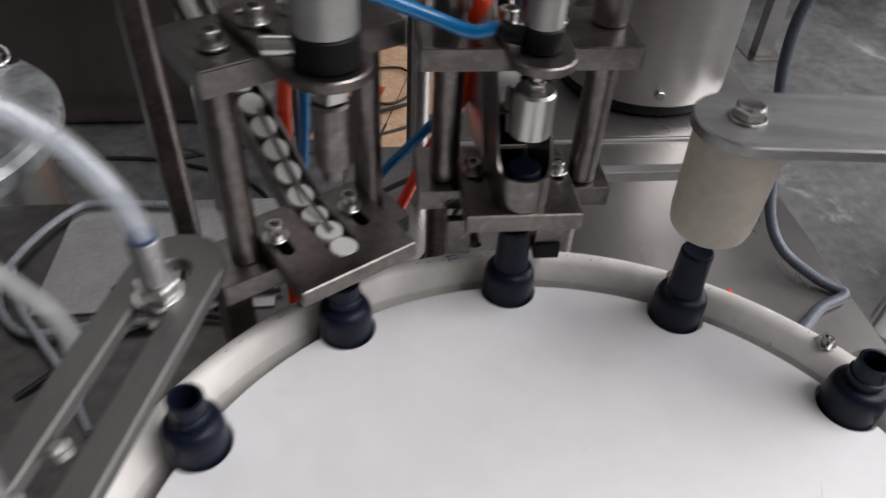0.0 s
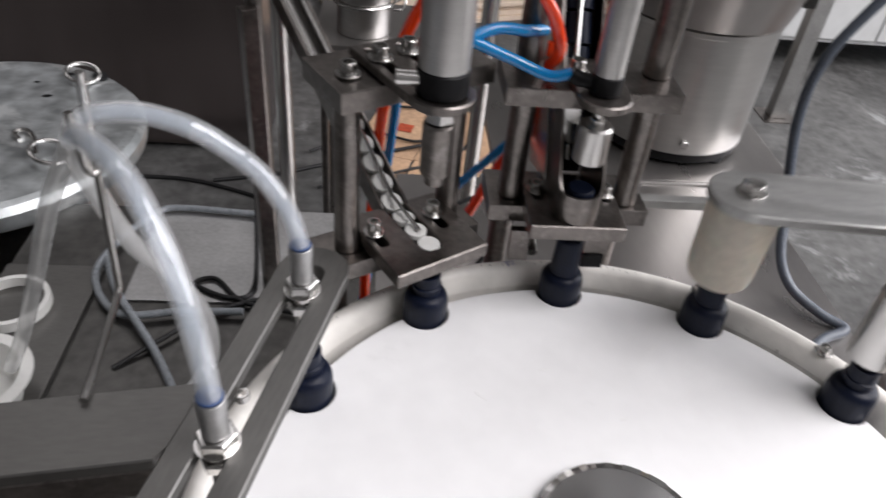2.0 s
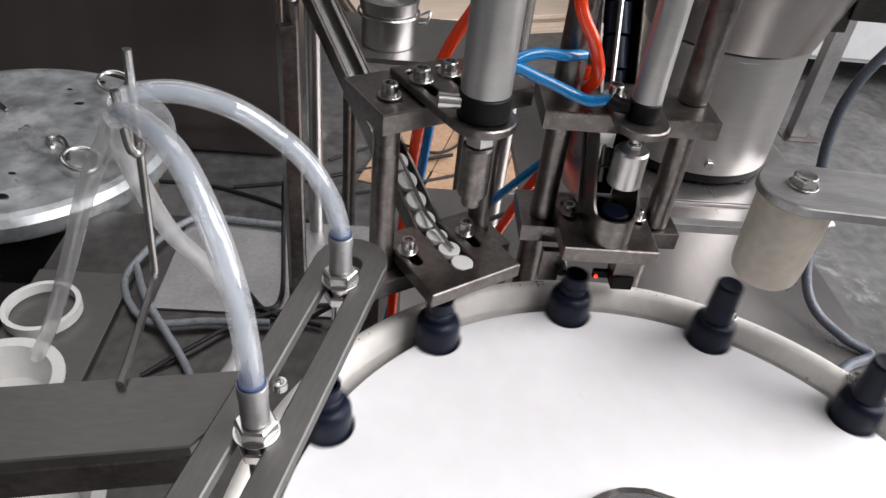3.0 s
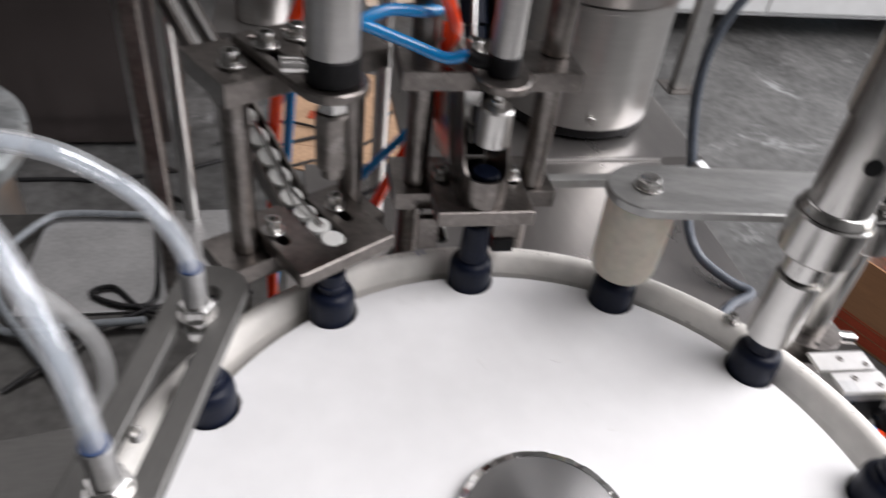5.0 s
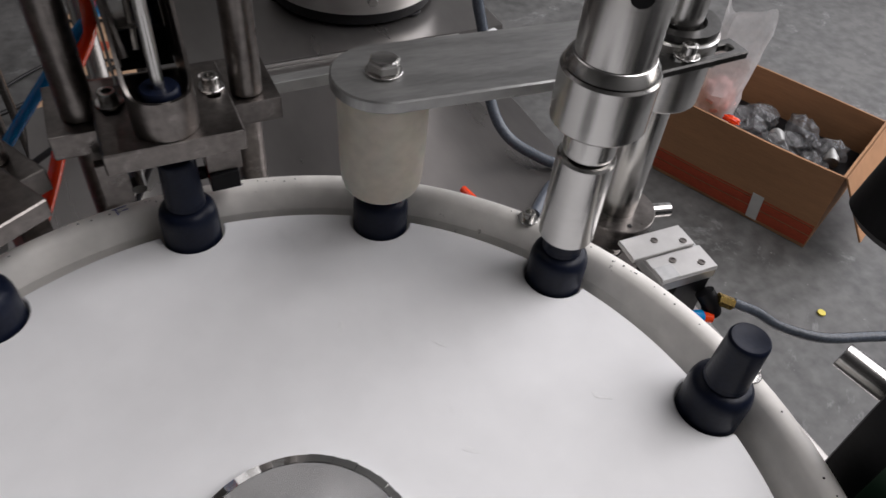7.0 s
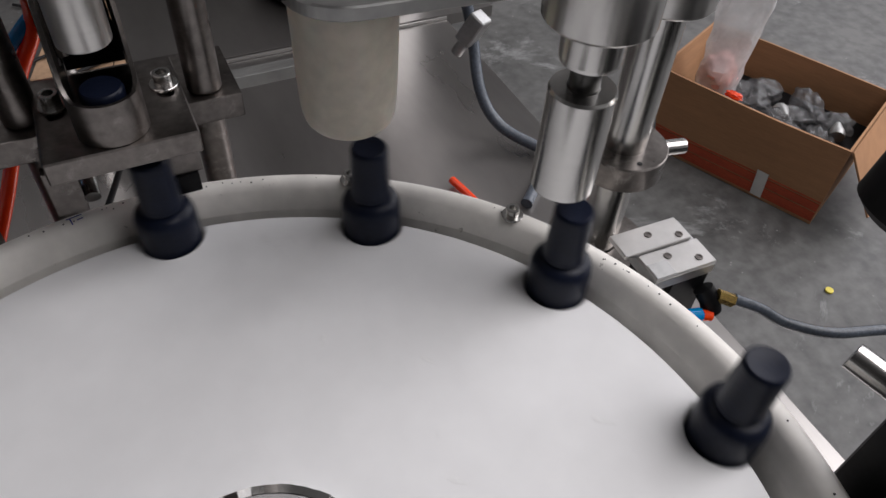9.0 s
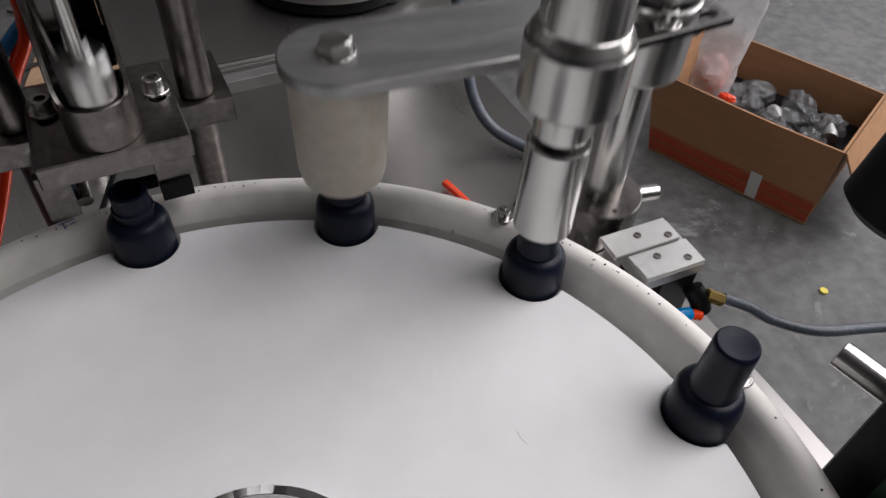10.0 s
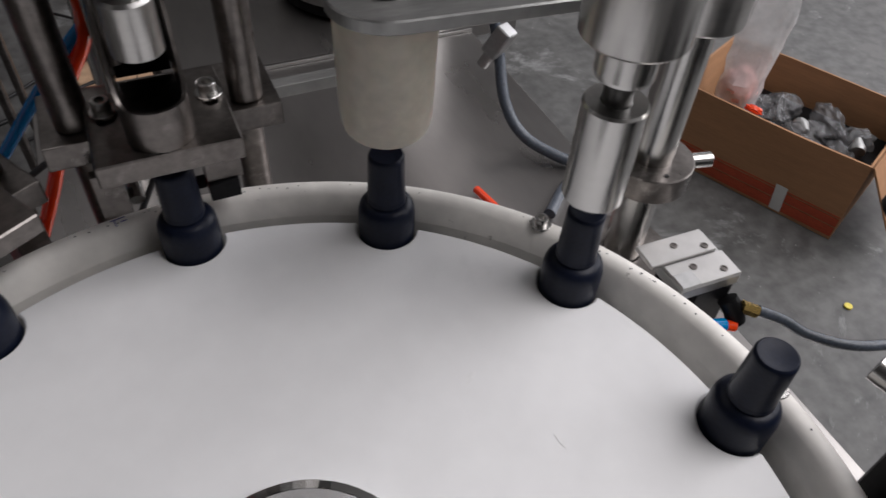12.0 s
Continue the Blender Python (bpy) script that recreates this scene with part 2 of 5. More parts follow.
def box(x0, x1, y0, y1, z0, z1, bevel=0.0008, segs=2):
    bm = bmesh.new()
    bmesh.ops.create_cube(bm, size=1)
    for v in bm.verts:
        v.co = Vector((x0 if v.co.x < 0 else x1, y0 if v.co.y < 0 else y1, z0 if v.co.z < 0 else z1))
    if bevel:
        bmesh.ops.bevel(bm, geom=bm.edges[:], offset=bevel, segments=segs, affect="EDGES", profile=0.7)
    return bm


def slot(cx, cy, length, width, ang=0.0, n=8):
    """Outline of a rounded slot."""
    pts = []
    for side in (0, 1):
        for i in range(n + 1):
            a = math.pi * i / n - math.pi / 2 + side * math.pi
            pts.append(((length / 2 - width / 2) * (1 if side == 0 else -1) + width / 2 * math.cos(a), width / 2 * math.sin(a)))
    c, s = math.cos(ang), math.sin(ang)
    return [(cx + x * c - y * s, cy + x * s + y * c) for x, y in pts]


def plate(outline, holes, z0, z1, bevel=0.0007):
    """A flat plate with holes right through it."""
    bm = bmesh.new()
    for loop in (outline, *holes):
        vs = [bm.verts.new((x, y, z0)) for x, y in loop]
        for a, b in zip(vs, vs[1:] + vs[:1]):
            bm.edges.new((a, b))
    bmesh.ops.triangle_fill(bm, edges=bm.edges[:], use_beauty=True)
    faces = bm.faces[:]
    r = bmesh.ops.extrude_face_region(bm, geom=faces)
    for v in r["geom"]:
        if isinstance(v, bmesh.types.BMVert):
            v.co.z = z1
    bmesh.ops.recalc_face_normals(bm, faces=bm.faces)
    sharp = [e for e in bm.edges if len(e.link_faces) == 2 and e.calc_face_angle(0) > 1.2]
    if bevel:
        bmesh.ops.bevel(bm, geom=sharp, offset=bevel, segments=1, affect="EDGES")
    return bm


def smooth_path(points, steps=8):
    P = [Vector(p) for p in points]
    P = [P[0] * 2 - P[1]] + P + [P[-1] * 2 - P[-2]]
    out = []
    for i in range(1, len(P) - 2):
        a, b, c, d = P[i - 1:i + 3]
        for k in range(steps):
            t = k / steps
            out.append(0.5 * (2 * b + (c - a) * t + (2 * a - 5 * b + 4 * c - d) * t * t + (3 * b - a - 3 * c + d) * t ** 3))
    out.append(P[-2])
    return out


def tube(points, r, segs=12, steps=8, smooth=True):
    pts = smooth_path(points, steps) if smooth else [Vector(p) for p in points]
    bm = bmesh.new()
    up = None
    rings = []
    for i, p in enumerate(pts):
        d = (pts[min(i + 1, len(pts) - 1)] - pts[max(i - 1, 0)]).normalized()
        if up is None:
            up = d.orthogonal().normalized()
        up = (up - d * up.dot(d)).normalized()
        side = d.cross(up)
        rings.append([bm.verts.new(p + r * (up * math.cos(2 * math.pi * k / segs) + side * math.sin(2 * math.pi * k / segs))) for k in range(segs)])
    for a, b in zip(rings, rings[1:]):
        for k in range(segs):
            j = (k + 1) % segs
            bm.faces.new((a[k], a[j], b[j], b[k]))
    bm.faces.new(rings[0][::-1])
    bm.faces.new(rings[-1])
    return bm


def torus(R, r, segs=36, ring=10):
    return tube([(R * math.cos(2 * math.pi * i / segs), R * math.sin(2 * math.pi * i / segs), 0) for i in range(segs + 1)], r, ring, smooth=False)


def hexagon(r, z0, z1):
    bm = lathe([(r * 0.93, z0), (r, z0 + r * 0.08), (r, z1 - r * 0.12), (r * 0.9, z1)], 6)
    return bm


def screw(parent, x, y, z, r=0.0042, h=0.005, washer=True):
    """Socket head screw with a washer, its head standing on z."""
    m = pose(x, y, z, 0, 0, (x * 7919 + y * 104729) % 1 * 60)
    bm = bmesh.new()
    n = 18
    ring = lambda rr, zz, k=n, o=0.0: [bm.verts.new((rr * math.cos(2 * math.pi * (i + o) / k), rr * math.sin(2 * math.pi * (i + o) / k), zz)) for i in range(k)]
    loops = [ring(r, 0.0), ring(r, h * 0.92), ring(r * 0.92, h), ring(r * 0.58, h), ring(r * 0.52, h * 0.3)]
    for a, b in zip(loops, loops[1:]):
        for i in range(n):
            bm.faces.new((a[i], a[(i + 1) % n], b[(i + 1) % n], b[i]))
    bm.faces.new(loops[-1])
    bm.faces.new(loops[0][::-1])
    s = part("screw", bm, POLISHED, parent, m=m)
    if washer:
        part("washer", rod(r * 1.55, -0.0012, 0.0002, 20, 0.0003), POLISHED, s)
    return s


def thing(name, label, category, m=None, group=""):
    return empty(name, m or Matrix(), label, category, group)


# ---- hall: floor, walls, ceiling ----
tagged(link("floor", box(-4, 4, -3, 5, -0.12, 0.0, 0), CONCRETE, smooth=False), "worn grey concrete workshop floor with dark patches", "floor", kind="structure")
tagged(link("ceiling", box(-4.15, 4.15, -3.15, 5.15, 4.0, 4.12, 0), CEILPAINT, smooth=False), "pale painted hall ceiling", "ceiling", kind="structure")
tagged(link("wall_north", box(-4, 4, 5, 5.15, 0, 4, 0), WALLPAINT, smooth=False), "pale grey painted hall wall", "wall", kind="structure")
tagged(link("wall_west", box(-4.15, -4, -3, 5, 0, 4, 0), WALLPAINT, smooth=False), "pale grey painted hall wall", "wall", kind="structure")


def holed_wall(name, length, z_low, z_high, half, m):
    w = link(name, plate([(-length / 2, 0), (length / 2, 0), (length / 2, 4), (-length / 2, 4)],
                         [[(-half, z_low), (half, z_low), (half, z_high), (-half, z_high)]], 0, 0.15, 0), WALLPAINT, m=m, smooth=False)
    return tagged(w, "pale grey hall wall with a wide window opening", "wall", kind="structure")


holed_wall("wall_east", 8, 0.95, 3.65, 2.55, Matrix.Translation((4, 0.6, 0)) @ pose(0, 0, 0, 90, 0, 90))
tagged(link("wall_south", box(-4, 4, -3.15, -3, 0, 4, 0), WALLPAINT, smooth=False), "pale grey painted hall wall", "wall", kind="structure")


# ---- machine table ----
def machine_table():
    t = thing("machine_table", "stainless steel machine table standing on the concrete floor", "machine table")
    part("tabletop", plate([(-0.46, -0.50), (0.34, -0.50), (0.34, 0.548), (-0.10, 0.548), (-0.10, 0.462), (-0.46, 0.462)], [], 0.738, 0.75, 0.001), SHEET, t, "stainless table top with scratches")
    part("front_panel", box(-0.44, 0.32, -0.48, -0.47, 0.1, 0.737, 0.001), SHEET, t)
    part("side_panel", box(0.31, 0.318, -0.469, 0.439, 0.1, 0.737, 0.001), SHEET, t)
    part("side_panel", box(-0.44, -0.432, -0.469, 0.439, 0.1, 0.737, 0.001), SHEET, t)
    part("back_panel", box(-0.431, 0.309, 0.44, 0.448, 0.1, 0.737, 0.001), SHEET, t)
    for x in (-0.42, 0.30):
        for y in (-0.45, 0.42):
            part("foot", rod(0.02, 0.0, 0.1, 20), BLACK, t, m=Matrix.Translation((x, y, 0)))
    part("edge_trim", box(0.0, 0.34, 0.5485, 0.5505, 0.7495, 0.7530, 0.0004), SATIN, t, "bright folded edge")
    part("drive_housing", lathe([(0.10, 0.7505), (0.10, 0.80), (0.085, 0.81), (0.085, 0.866)], 48), DULL, t)
    # Thin dark sheet laid where the tabletop only mirrors dark surroundings.
    part("dark_reflection_area", box(-0.459, -0.12, -0.10, 0.46, 0.7503, 0.7515, 0.0003, 1), DARKREFLECT, t, "worn steel table area, coloured dark in place of a dark reflection")
    part("grey_cover_plate", box(-0.345, -0.155, 0.315, 0.458, 0.7517, 0.7540, 0.0008), DULL, t, "bright scratched cover plate")
    return t


machine_table()

# ---- turntable ----
STATION = 30.0
RC = 0.1795


def turntable():
    t = thing("turntable", "white plastic rotary indexing disc with bottle pockets", "turntable")
    pts = []
    R, pr, pc = 0.1815, 0.0149, RC
    for k in range(12):
        a0 = math.radians(k * STATION)
        # arc of the rim up to the pocket, then the pocket
        half = math.asin(pr / R) * 0.985
        for i in range(13):
            a = a0 - math.radians(15) + (math.radians(15) - half) * i / 12
            pts.append((R * math.cos(a), R * math.sin(a)))
        cx, cy = pc * math.cos(a0), pc * math.sin(a0)
        for i in range(1, 16):
            b = a0 - math.pi / 2 - math.pi * i / 16
            pts.append((cx + pr * math.cos(b), cy + pr * math.sin(b)))
        for i in range(12):
            a = a0 + half + (math.radians(15) - half) * i / 12
            pts.append((R * math.cos(a), R * math.sin(a)))
    part("disc", plate(pts, [], 0.882, 0.90, 0.0009), WHITE, t, "white plastic disc with faint smudges")
    hub = part("hub", lathe([(0.0424, 0.9003), (0.0424, 0.9037), (0.0390, 0.9037), (0.0390, 0.9057), (0.0387, 0.906), (0, 0.906)], 72), HUBMAT, t, "turned steel hub plate")
    # bright rim; randomly tilted short facets shape its dashes of reflection
    bm = bmesh.new()
    n = 56
    tilt = random.Random(4)
    for i in range(n):
        a0, a1 = 2 * math.pi * i / n, 2 * math.pi * (i + 1) / n
        zi, zo = 0.9059 + tilt.uniform(-0.0003, 0.0003), 0.9055 + tilt.uniform(-0.0004, 0.0004)
        top = [bm.verts.new((r * math.cos(a), r * math.sin(a), z)) for r, a, z in ((0.0424, a0, zo), (0.0424, a1, zo), (0.0391, a1, zi), (0.0391, a0, zi))]
        low = [bm.verts.new((v.co.x, v.co.y, 0.9038)) for v in top]
        bm.faces.new(top)
        for k in range(4):
            bm.faces.new((top[k], low[k], low[(k + 1) % 4], top[(k + 1) % 4]))
        bm.faces.new(low[::-1])
    link("rim", bm, RIMSTEEL, hub, "bright rim with facets tilted to imitate dashed reflections", smooth=False)
    part("shaft", rod(0.03, 0.8665, 0.8815, 32), STEEL, t)
    for x, y, s, r in ((0.05, 0.13, 0.004, 20), (0.12, 0.045, 0.003, 70), (-0.06, 0.09, 0.004, 130), (0.02, 0.075, 0.0035, 200), (-0.02, 0.11, 0.003, 10)):
        part("smudge", plate([(s * (1 + 0.4 * math.sin(3 * a + r)) * math.cos(a), 0.35 * s * math.sin(a)) for a in [i * math.pi / 8 for i in range(16)]], [], 0, 0.0001, 0),
             SMUDGE, t, m=pose(x, y, 0.90005, 0, 0, r))
    return t


TURNTABLE = turntable()


def guide_ring():
    g = thing("guide_ring", "off-white nylon guide ring round the turntable with socket screws", "guide ring")
    prof = [(0.1934, 0.868), (0.1934, 0.8930), (0.1940, 0.8955), (0.1973, 0.9030), (0.1992, 0.9051), (0.2020, 0.9059), (0.2052, 0.9054), (0.2076, 0.9037), (0.2087, 0.9003), (0.2087, 0.868)]
    bm = lathe(prof + [prof[0]], 160, cap=False)
    part("ring", bm, RINGMAT, g, "stained off-white nylon ring")
    part("base_flange", lathe([(0.101, 0.858), (0.216, 0.858), (0.216, 0.867), (0.101, 0.867), (0.101, 0.858)], 96, cap=False), DULL, g, "grey metal flange below the ring")
    for k in range(8):
        a = math.radians(k * 45 + 10)
        part("strut", rod(0.006, 0.7505, 0.8575, 16), POLISHED, g, m=Matrix.Translation((0.175 * math.cos(a), 0.175 * math.sin(a), 0)))
    for a in (1, 38.0, 61.5, 220, 300):
        screw(g, 0.2020 * math.cos(radians(a)), 0.2020 * math.sin(radians(a)), 0.9064, 0.0034, 0.0042)
    for i in range(60):
        a, r = radians(random.uniform(-20, 150)), random.uniform(0.2010, 0.2030)
        part("fleck", rod(random.uniform(0.0002, 0.0005), 0, 0.0003, 8, 0.00005), BLACK, g, m=Matrix.Translation((r * math.cos(a), r * math.sin(a), 0.9057)))
    mk = pose(0.2020 * math.cos(radians(98.4)), 0.2020 * math.sin(radians(98.4)), 0.9060, 0, 0, 12)
    part("ink_stroke", box(-0.0035, 0.0035, 0.0014, 0.002, 0, 0.0001, 0), INK, g, m=mk)
    part("ink_stroke", box(-0.0022, -0.0016, -0.003, 0.0016, 0, 0.0001, 0), INK, g, m=mk)
    part("ink_stroke", box(0.0006, 0.0034, -0.0012, -0.0006, 0, 0.0001, 0), INK, g, m=mk)
    return g


guide_ring()


# ---- bottles and caps ----
def bottle():
    b = thing("bottle", "dark navy plastic bottle in a pocket of the turntable", "bottle", group="bottles on the turntable")
    r = 0.0138
    part("body", lathe([(0.0125, -0.031), (r - 0.0005, -0.030), (r, -0.028), (r, 0.0112), (r - 0.0002, 0.0136), (r - 0.0007, 0.0155), (r - 0.0016, 0.0171), (r - 0.0029, 0.0182), (r - 0.0043, 0.0188), (0.0082, 0.0190)], 40), NAVY, b)
    part("neck", lathe([(0.0082, 0.0191), (0.0082, 0.0225), (0.0090, 0.0228), (0.0090, 0.0245), (0.0080, 0.0250), (0.0080, 0.0330), (0.0064, 0.0332), (0.0062, 0.0195)], 36), NAVY, b)
    return b


def bottle_cap():
    c = tagged(link("tapered_closure", lathe([(0.0086, 0.0192), (0.0093, 0.0196), (0.0093, 0.0212), (0.0091, 0.0222), (0.0084, 0.0435), (0.0084, 0.0450), (0.0081, 0.0460), (0.0074, 0.0466), (0.0060, 0.0465), (0.0050, 0.0463), (0.0, 0.0462)], 40), NAVY),
               "tapered dark navy plastic bottle cap", "bottle cap", "bottle caps")
    return c


BOTTLES = {}
BOTTLES[-2] = bottle()
for k in range(-1, 8):
    BOTTLES[k] = copy_thing(BOTTLES[-2], Matrix())
CAPS = {4: bottle_cap()}
for k in (3, 2, 1, 0):
    CAPS[k] = copy_thing(CAPS[4], Matrix())


def bent_sheet(profile, x0, x1, t):
    """Sheet metal folded along x; (y, z) points of its front side."""
    bm = bmesh.new()
    rows = []
    for i, (y, z) in enumerate(profile):
        (ya, za), (yb, zb) = profile[max(i - 1, 0)], profile[min(i + 1, len(profile) - 1)]
        n = Vector((0, zb - za, ya - yb)).normalized() * t
        rows.append([bm.verts.new(v) for v in ((x0, y, z), (x1, y, z), (x1, y - n.y, z - n.z), (x0, y - n.y, z - n.z))])
    for a, b in zip(rows, rows[1:]):
        for k in range(4):
            bm.faces.new((a[k], a[(k + 1) % 4], b[(k + 1) % 4], b[k]))
    bm.faces.new(rows[0][::-1])
    bm.faces.new(rows[-1])
    return bm


# ---- plug feeding station (second pocket) ----
UV = pose(-0.0973, 0.1778, 0, 0, 0, 30)   # x across, y outwards from the turntable


def plug_station():
    s = thing("plug_feeding_station", "steel plug feeding station with cylinder, slotted plates and chute", "feeding station", UV)
    ax = (-0.0046, -0.0226)      # punch axis
    gx = (0.0012, -0.0149)       # first plug in the groove
    out = [(-0.031, -0.0345), (0.0325, -0.0325), (0.0325, 0.029), (gx[0] + 0.0074, 0.029), (gx[0] + 0.0074, gx[1] - 0.004), (gx[0] + 0.004, gx[1] - 0.0072),
           (gx[0] - 0.004, gx[1] - 0.0072), (gx[0] - 0.0074, gx[1] - 0.004), (gx[0] - 0.0074, 0.029), (-0.031, 0.029)]
    part("feed_plate", plate(out, [slot(-0.0235, 0.004, 0.022, 0.0066, math.pi / 2), slot(0.0185, 0.004, 0.022, 0.0066, math.pi / 2)], 0.9395, 0.949), STEEL, s, "ground steel plate with two slots and a groove")
    part("groove_floor", box(gx[0] - 0.0080, gx[0] + 0.0080, -0.0225, 0.0285, 0.937, 0.9393, 0.0003, 1), DARKSTEEL, s)
    part("support_block", box(-0.056, 0.050, 0.0, 0.035, 0.9245, 0.9367, 0.001), STEEL, s)
    screw(s, -0.0238, 0.0078, 0.9503, 0.0043, 0.0075)
    screw(s, 0.0185, 0.0090, 0.9503, 0.0043, 0.0075)
    part("post", rod(0.0075, 0.937, 1.034, 28), STEEL, s, m=Matrix.Translation((-0.0375, 0.0165, 0)))
    part("post", rod(0.0075, 0.937, 1.034, 28), STEEL, s, m=Matrix.Translation((0.038, 0.0225, 0)))
    for x in (-0.047, 0.040):
        part("leg", box(x - 0.0075, x + 0.0075, 0.012, 0.027, 0.754, 0.9243, 0.0008), STEEL, s)
    part("top_plate", box(-0.047, 0.050, 0.004, 0.052, 1.0345, 1.0465, 0.0008), STEEL, s, "ground steel top plate")
    screw(s, -0.034, 0.022, 1.0482, 0.0045, 0.0065)
    # slotted cylinder bracket
    n = 12
    br = [(ax[0] - 0.018, 0.044), (ax[0] - 0.018, ax[1] + 0.004)] + [(ax[0] + 0.018 * math.cos(math.pi + math.pi * i / n), ax[1] + 0.018 * math.sin(math.pi + math.pi * i / n)) for i in range(1, n)] + [(ax[0] + 0.018, ax[1] + 0.004), (ax[0] + 0.018, 0.044)]
    part("cylinder_bracket", plate(br, [slot(ax[0] - 0.0095, 0.020, 0.034, 0.006, math.pi / 2), slot(ax[0] + 0.0095, 0.020, 0.034, 0.006, math.pi / 2)], 1.0472, 1.0522), STEEL, s, "slotted bracket with a rounded end")
    screw(s, ax[0] - 0.0095, 0.0235, 1.0535, 0.0046, 0.0062)
    screw(s, ax[0] + 0.0095, 0.0255, 1.0535, 0.0046, 0.0062)
    cyl = part("air_cylinder", lathe([(0.0128, 1.066), (0.0128, 1.34), (0.0122, 1.342)], 40), SATIN, s, "polished pneumatic cylinder", m=Matrix.Translation((*ax, 0)))
    part("collar", rod(0.0135, 1.0525, 1.0655, 40), BLACK, cyl, "black plastic end collar")
    part("port", tube([(-0.012, 0.004, 1.060), (-0.022, 0.009, 1.0605)], 0.0042, 14, smooth=False), POLISHED, cyl)
    p = part("punch", lathe([(0.0052, 0.998), (0.0056, 0.999), (0.0056, 1.004), (0.0078, 1.0045), (0.0084, 1.006), (0.0084, 1.034), (0.0078, 1.0355)], 32), STEEL, s, "brushed steel punch", m=Matrix.Translation((*ax, 0)))
    part("lock_nut", hexagon(0.0078, 1.0360, 1.0430), POLISHED, p)
    part("piston_rod", rod(0.004, 1.0432, 1.0525, 18), POLISHED, p)
    # inclined chute that rises away from the turntable
    c0, c1 = Vector((gx[0], 0.029, 0.943)), Vector((gx[0] - 0.004, 0.215, 1.045))
    L = (c1 - c0).length
    ang = math.degrees(math.atan2(c1.z - c0.z, c1.y - c0.y))
    cm = Matrix.Translation(c0) @ pose(0, 0, 0, ang, 0, 0)
    part("chute_floor", box(-0.0085, 0.0085, 0, L, -0.0035, -0.001, 0.0003, 1), BRUSHED, s, m=cm)
    for sx in (-1, 1):
        part("chute_side", box(sx * 0.0078 if sx > 0 else -0.0098, 0.0098 if sx > 0 else -0.0078, 0.0, L, -0.006, 0.0075, 0.0004, 1), STEEL, s, m=cm)
        part("chute_lip", box(0.0045 if sx > 0 else -0.0075, 0.0075 if sx > 0 else -0.0045, 0.075, L, 0.0062, 0.0074, 0.0003, 1), POLISHED, s, m=cm)
    part("retaining_wire", tube([(gx[0], -0.004, 0.9504), (gx[0], 0.030, 0.9550), (gx[0] + 0.001, 0.075, 0.979)], 0.0012, 8, smooth=False), POLISHED, s)
    part("chute_strut", rod(0.006, 0.754, 1.035, 16), STEEL, s, m=Matrix.Translation((ax[0] - 0.012, 0.205, 0)))
    part("chute_strut", box(ax[0] - 0.026, ax[0] - 0.014, 0.19, 0.20, 0.7537, 1.02, 0.0006), STEEL, s)
    # plugs lying in the groove and the chute
    first = None
    k = 0
    for i in range(11):
        if i < 3:
            loc = Matrix.Translation((gx[0], gx[1] + i * 0.0150, 0.9433))
        else:
            loc = cm @ Matrix.Translation((0, (i - 3) * 0.0150 + 0.004, 0.0016))
        m = UV @ loc @ pose(0, 0, 0, random.uniform(-3, 3), random.uniform(-3, 3), 0)
        if first is None:
            first = tagged(link("bottle_plug", lathe([(0.0040, -0.0024), (0.0058, 0.0012), (0.0068, 0.0018), (0.0068, 0.0046), (0.0064, 0.0051), (0, 0.0051)], 26), PLUG, m=m),
                           "small white plastic bottle plug lying in the feed groove", "bottle plug", "bottle plugs in the chute")
        else:
            copy_thing(first, m)
    return s


plug_station()


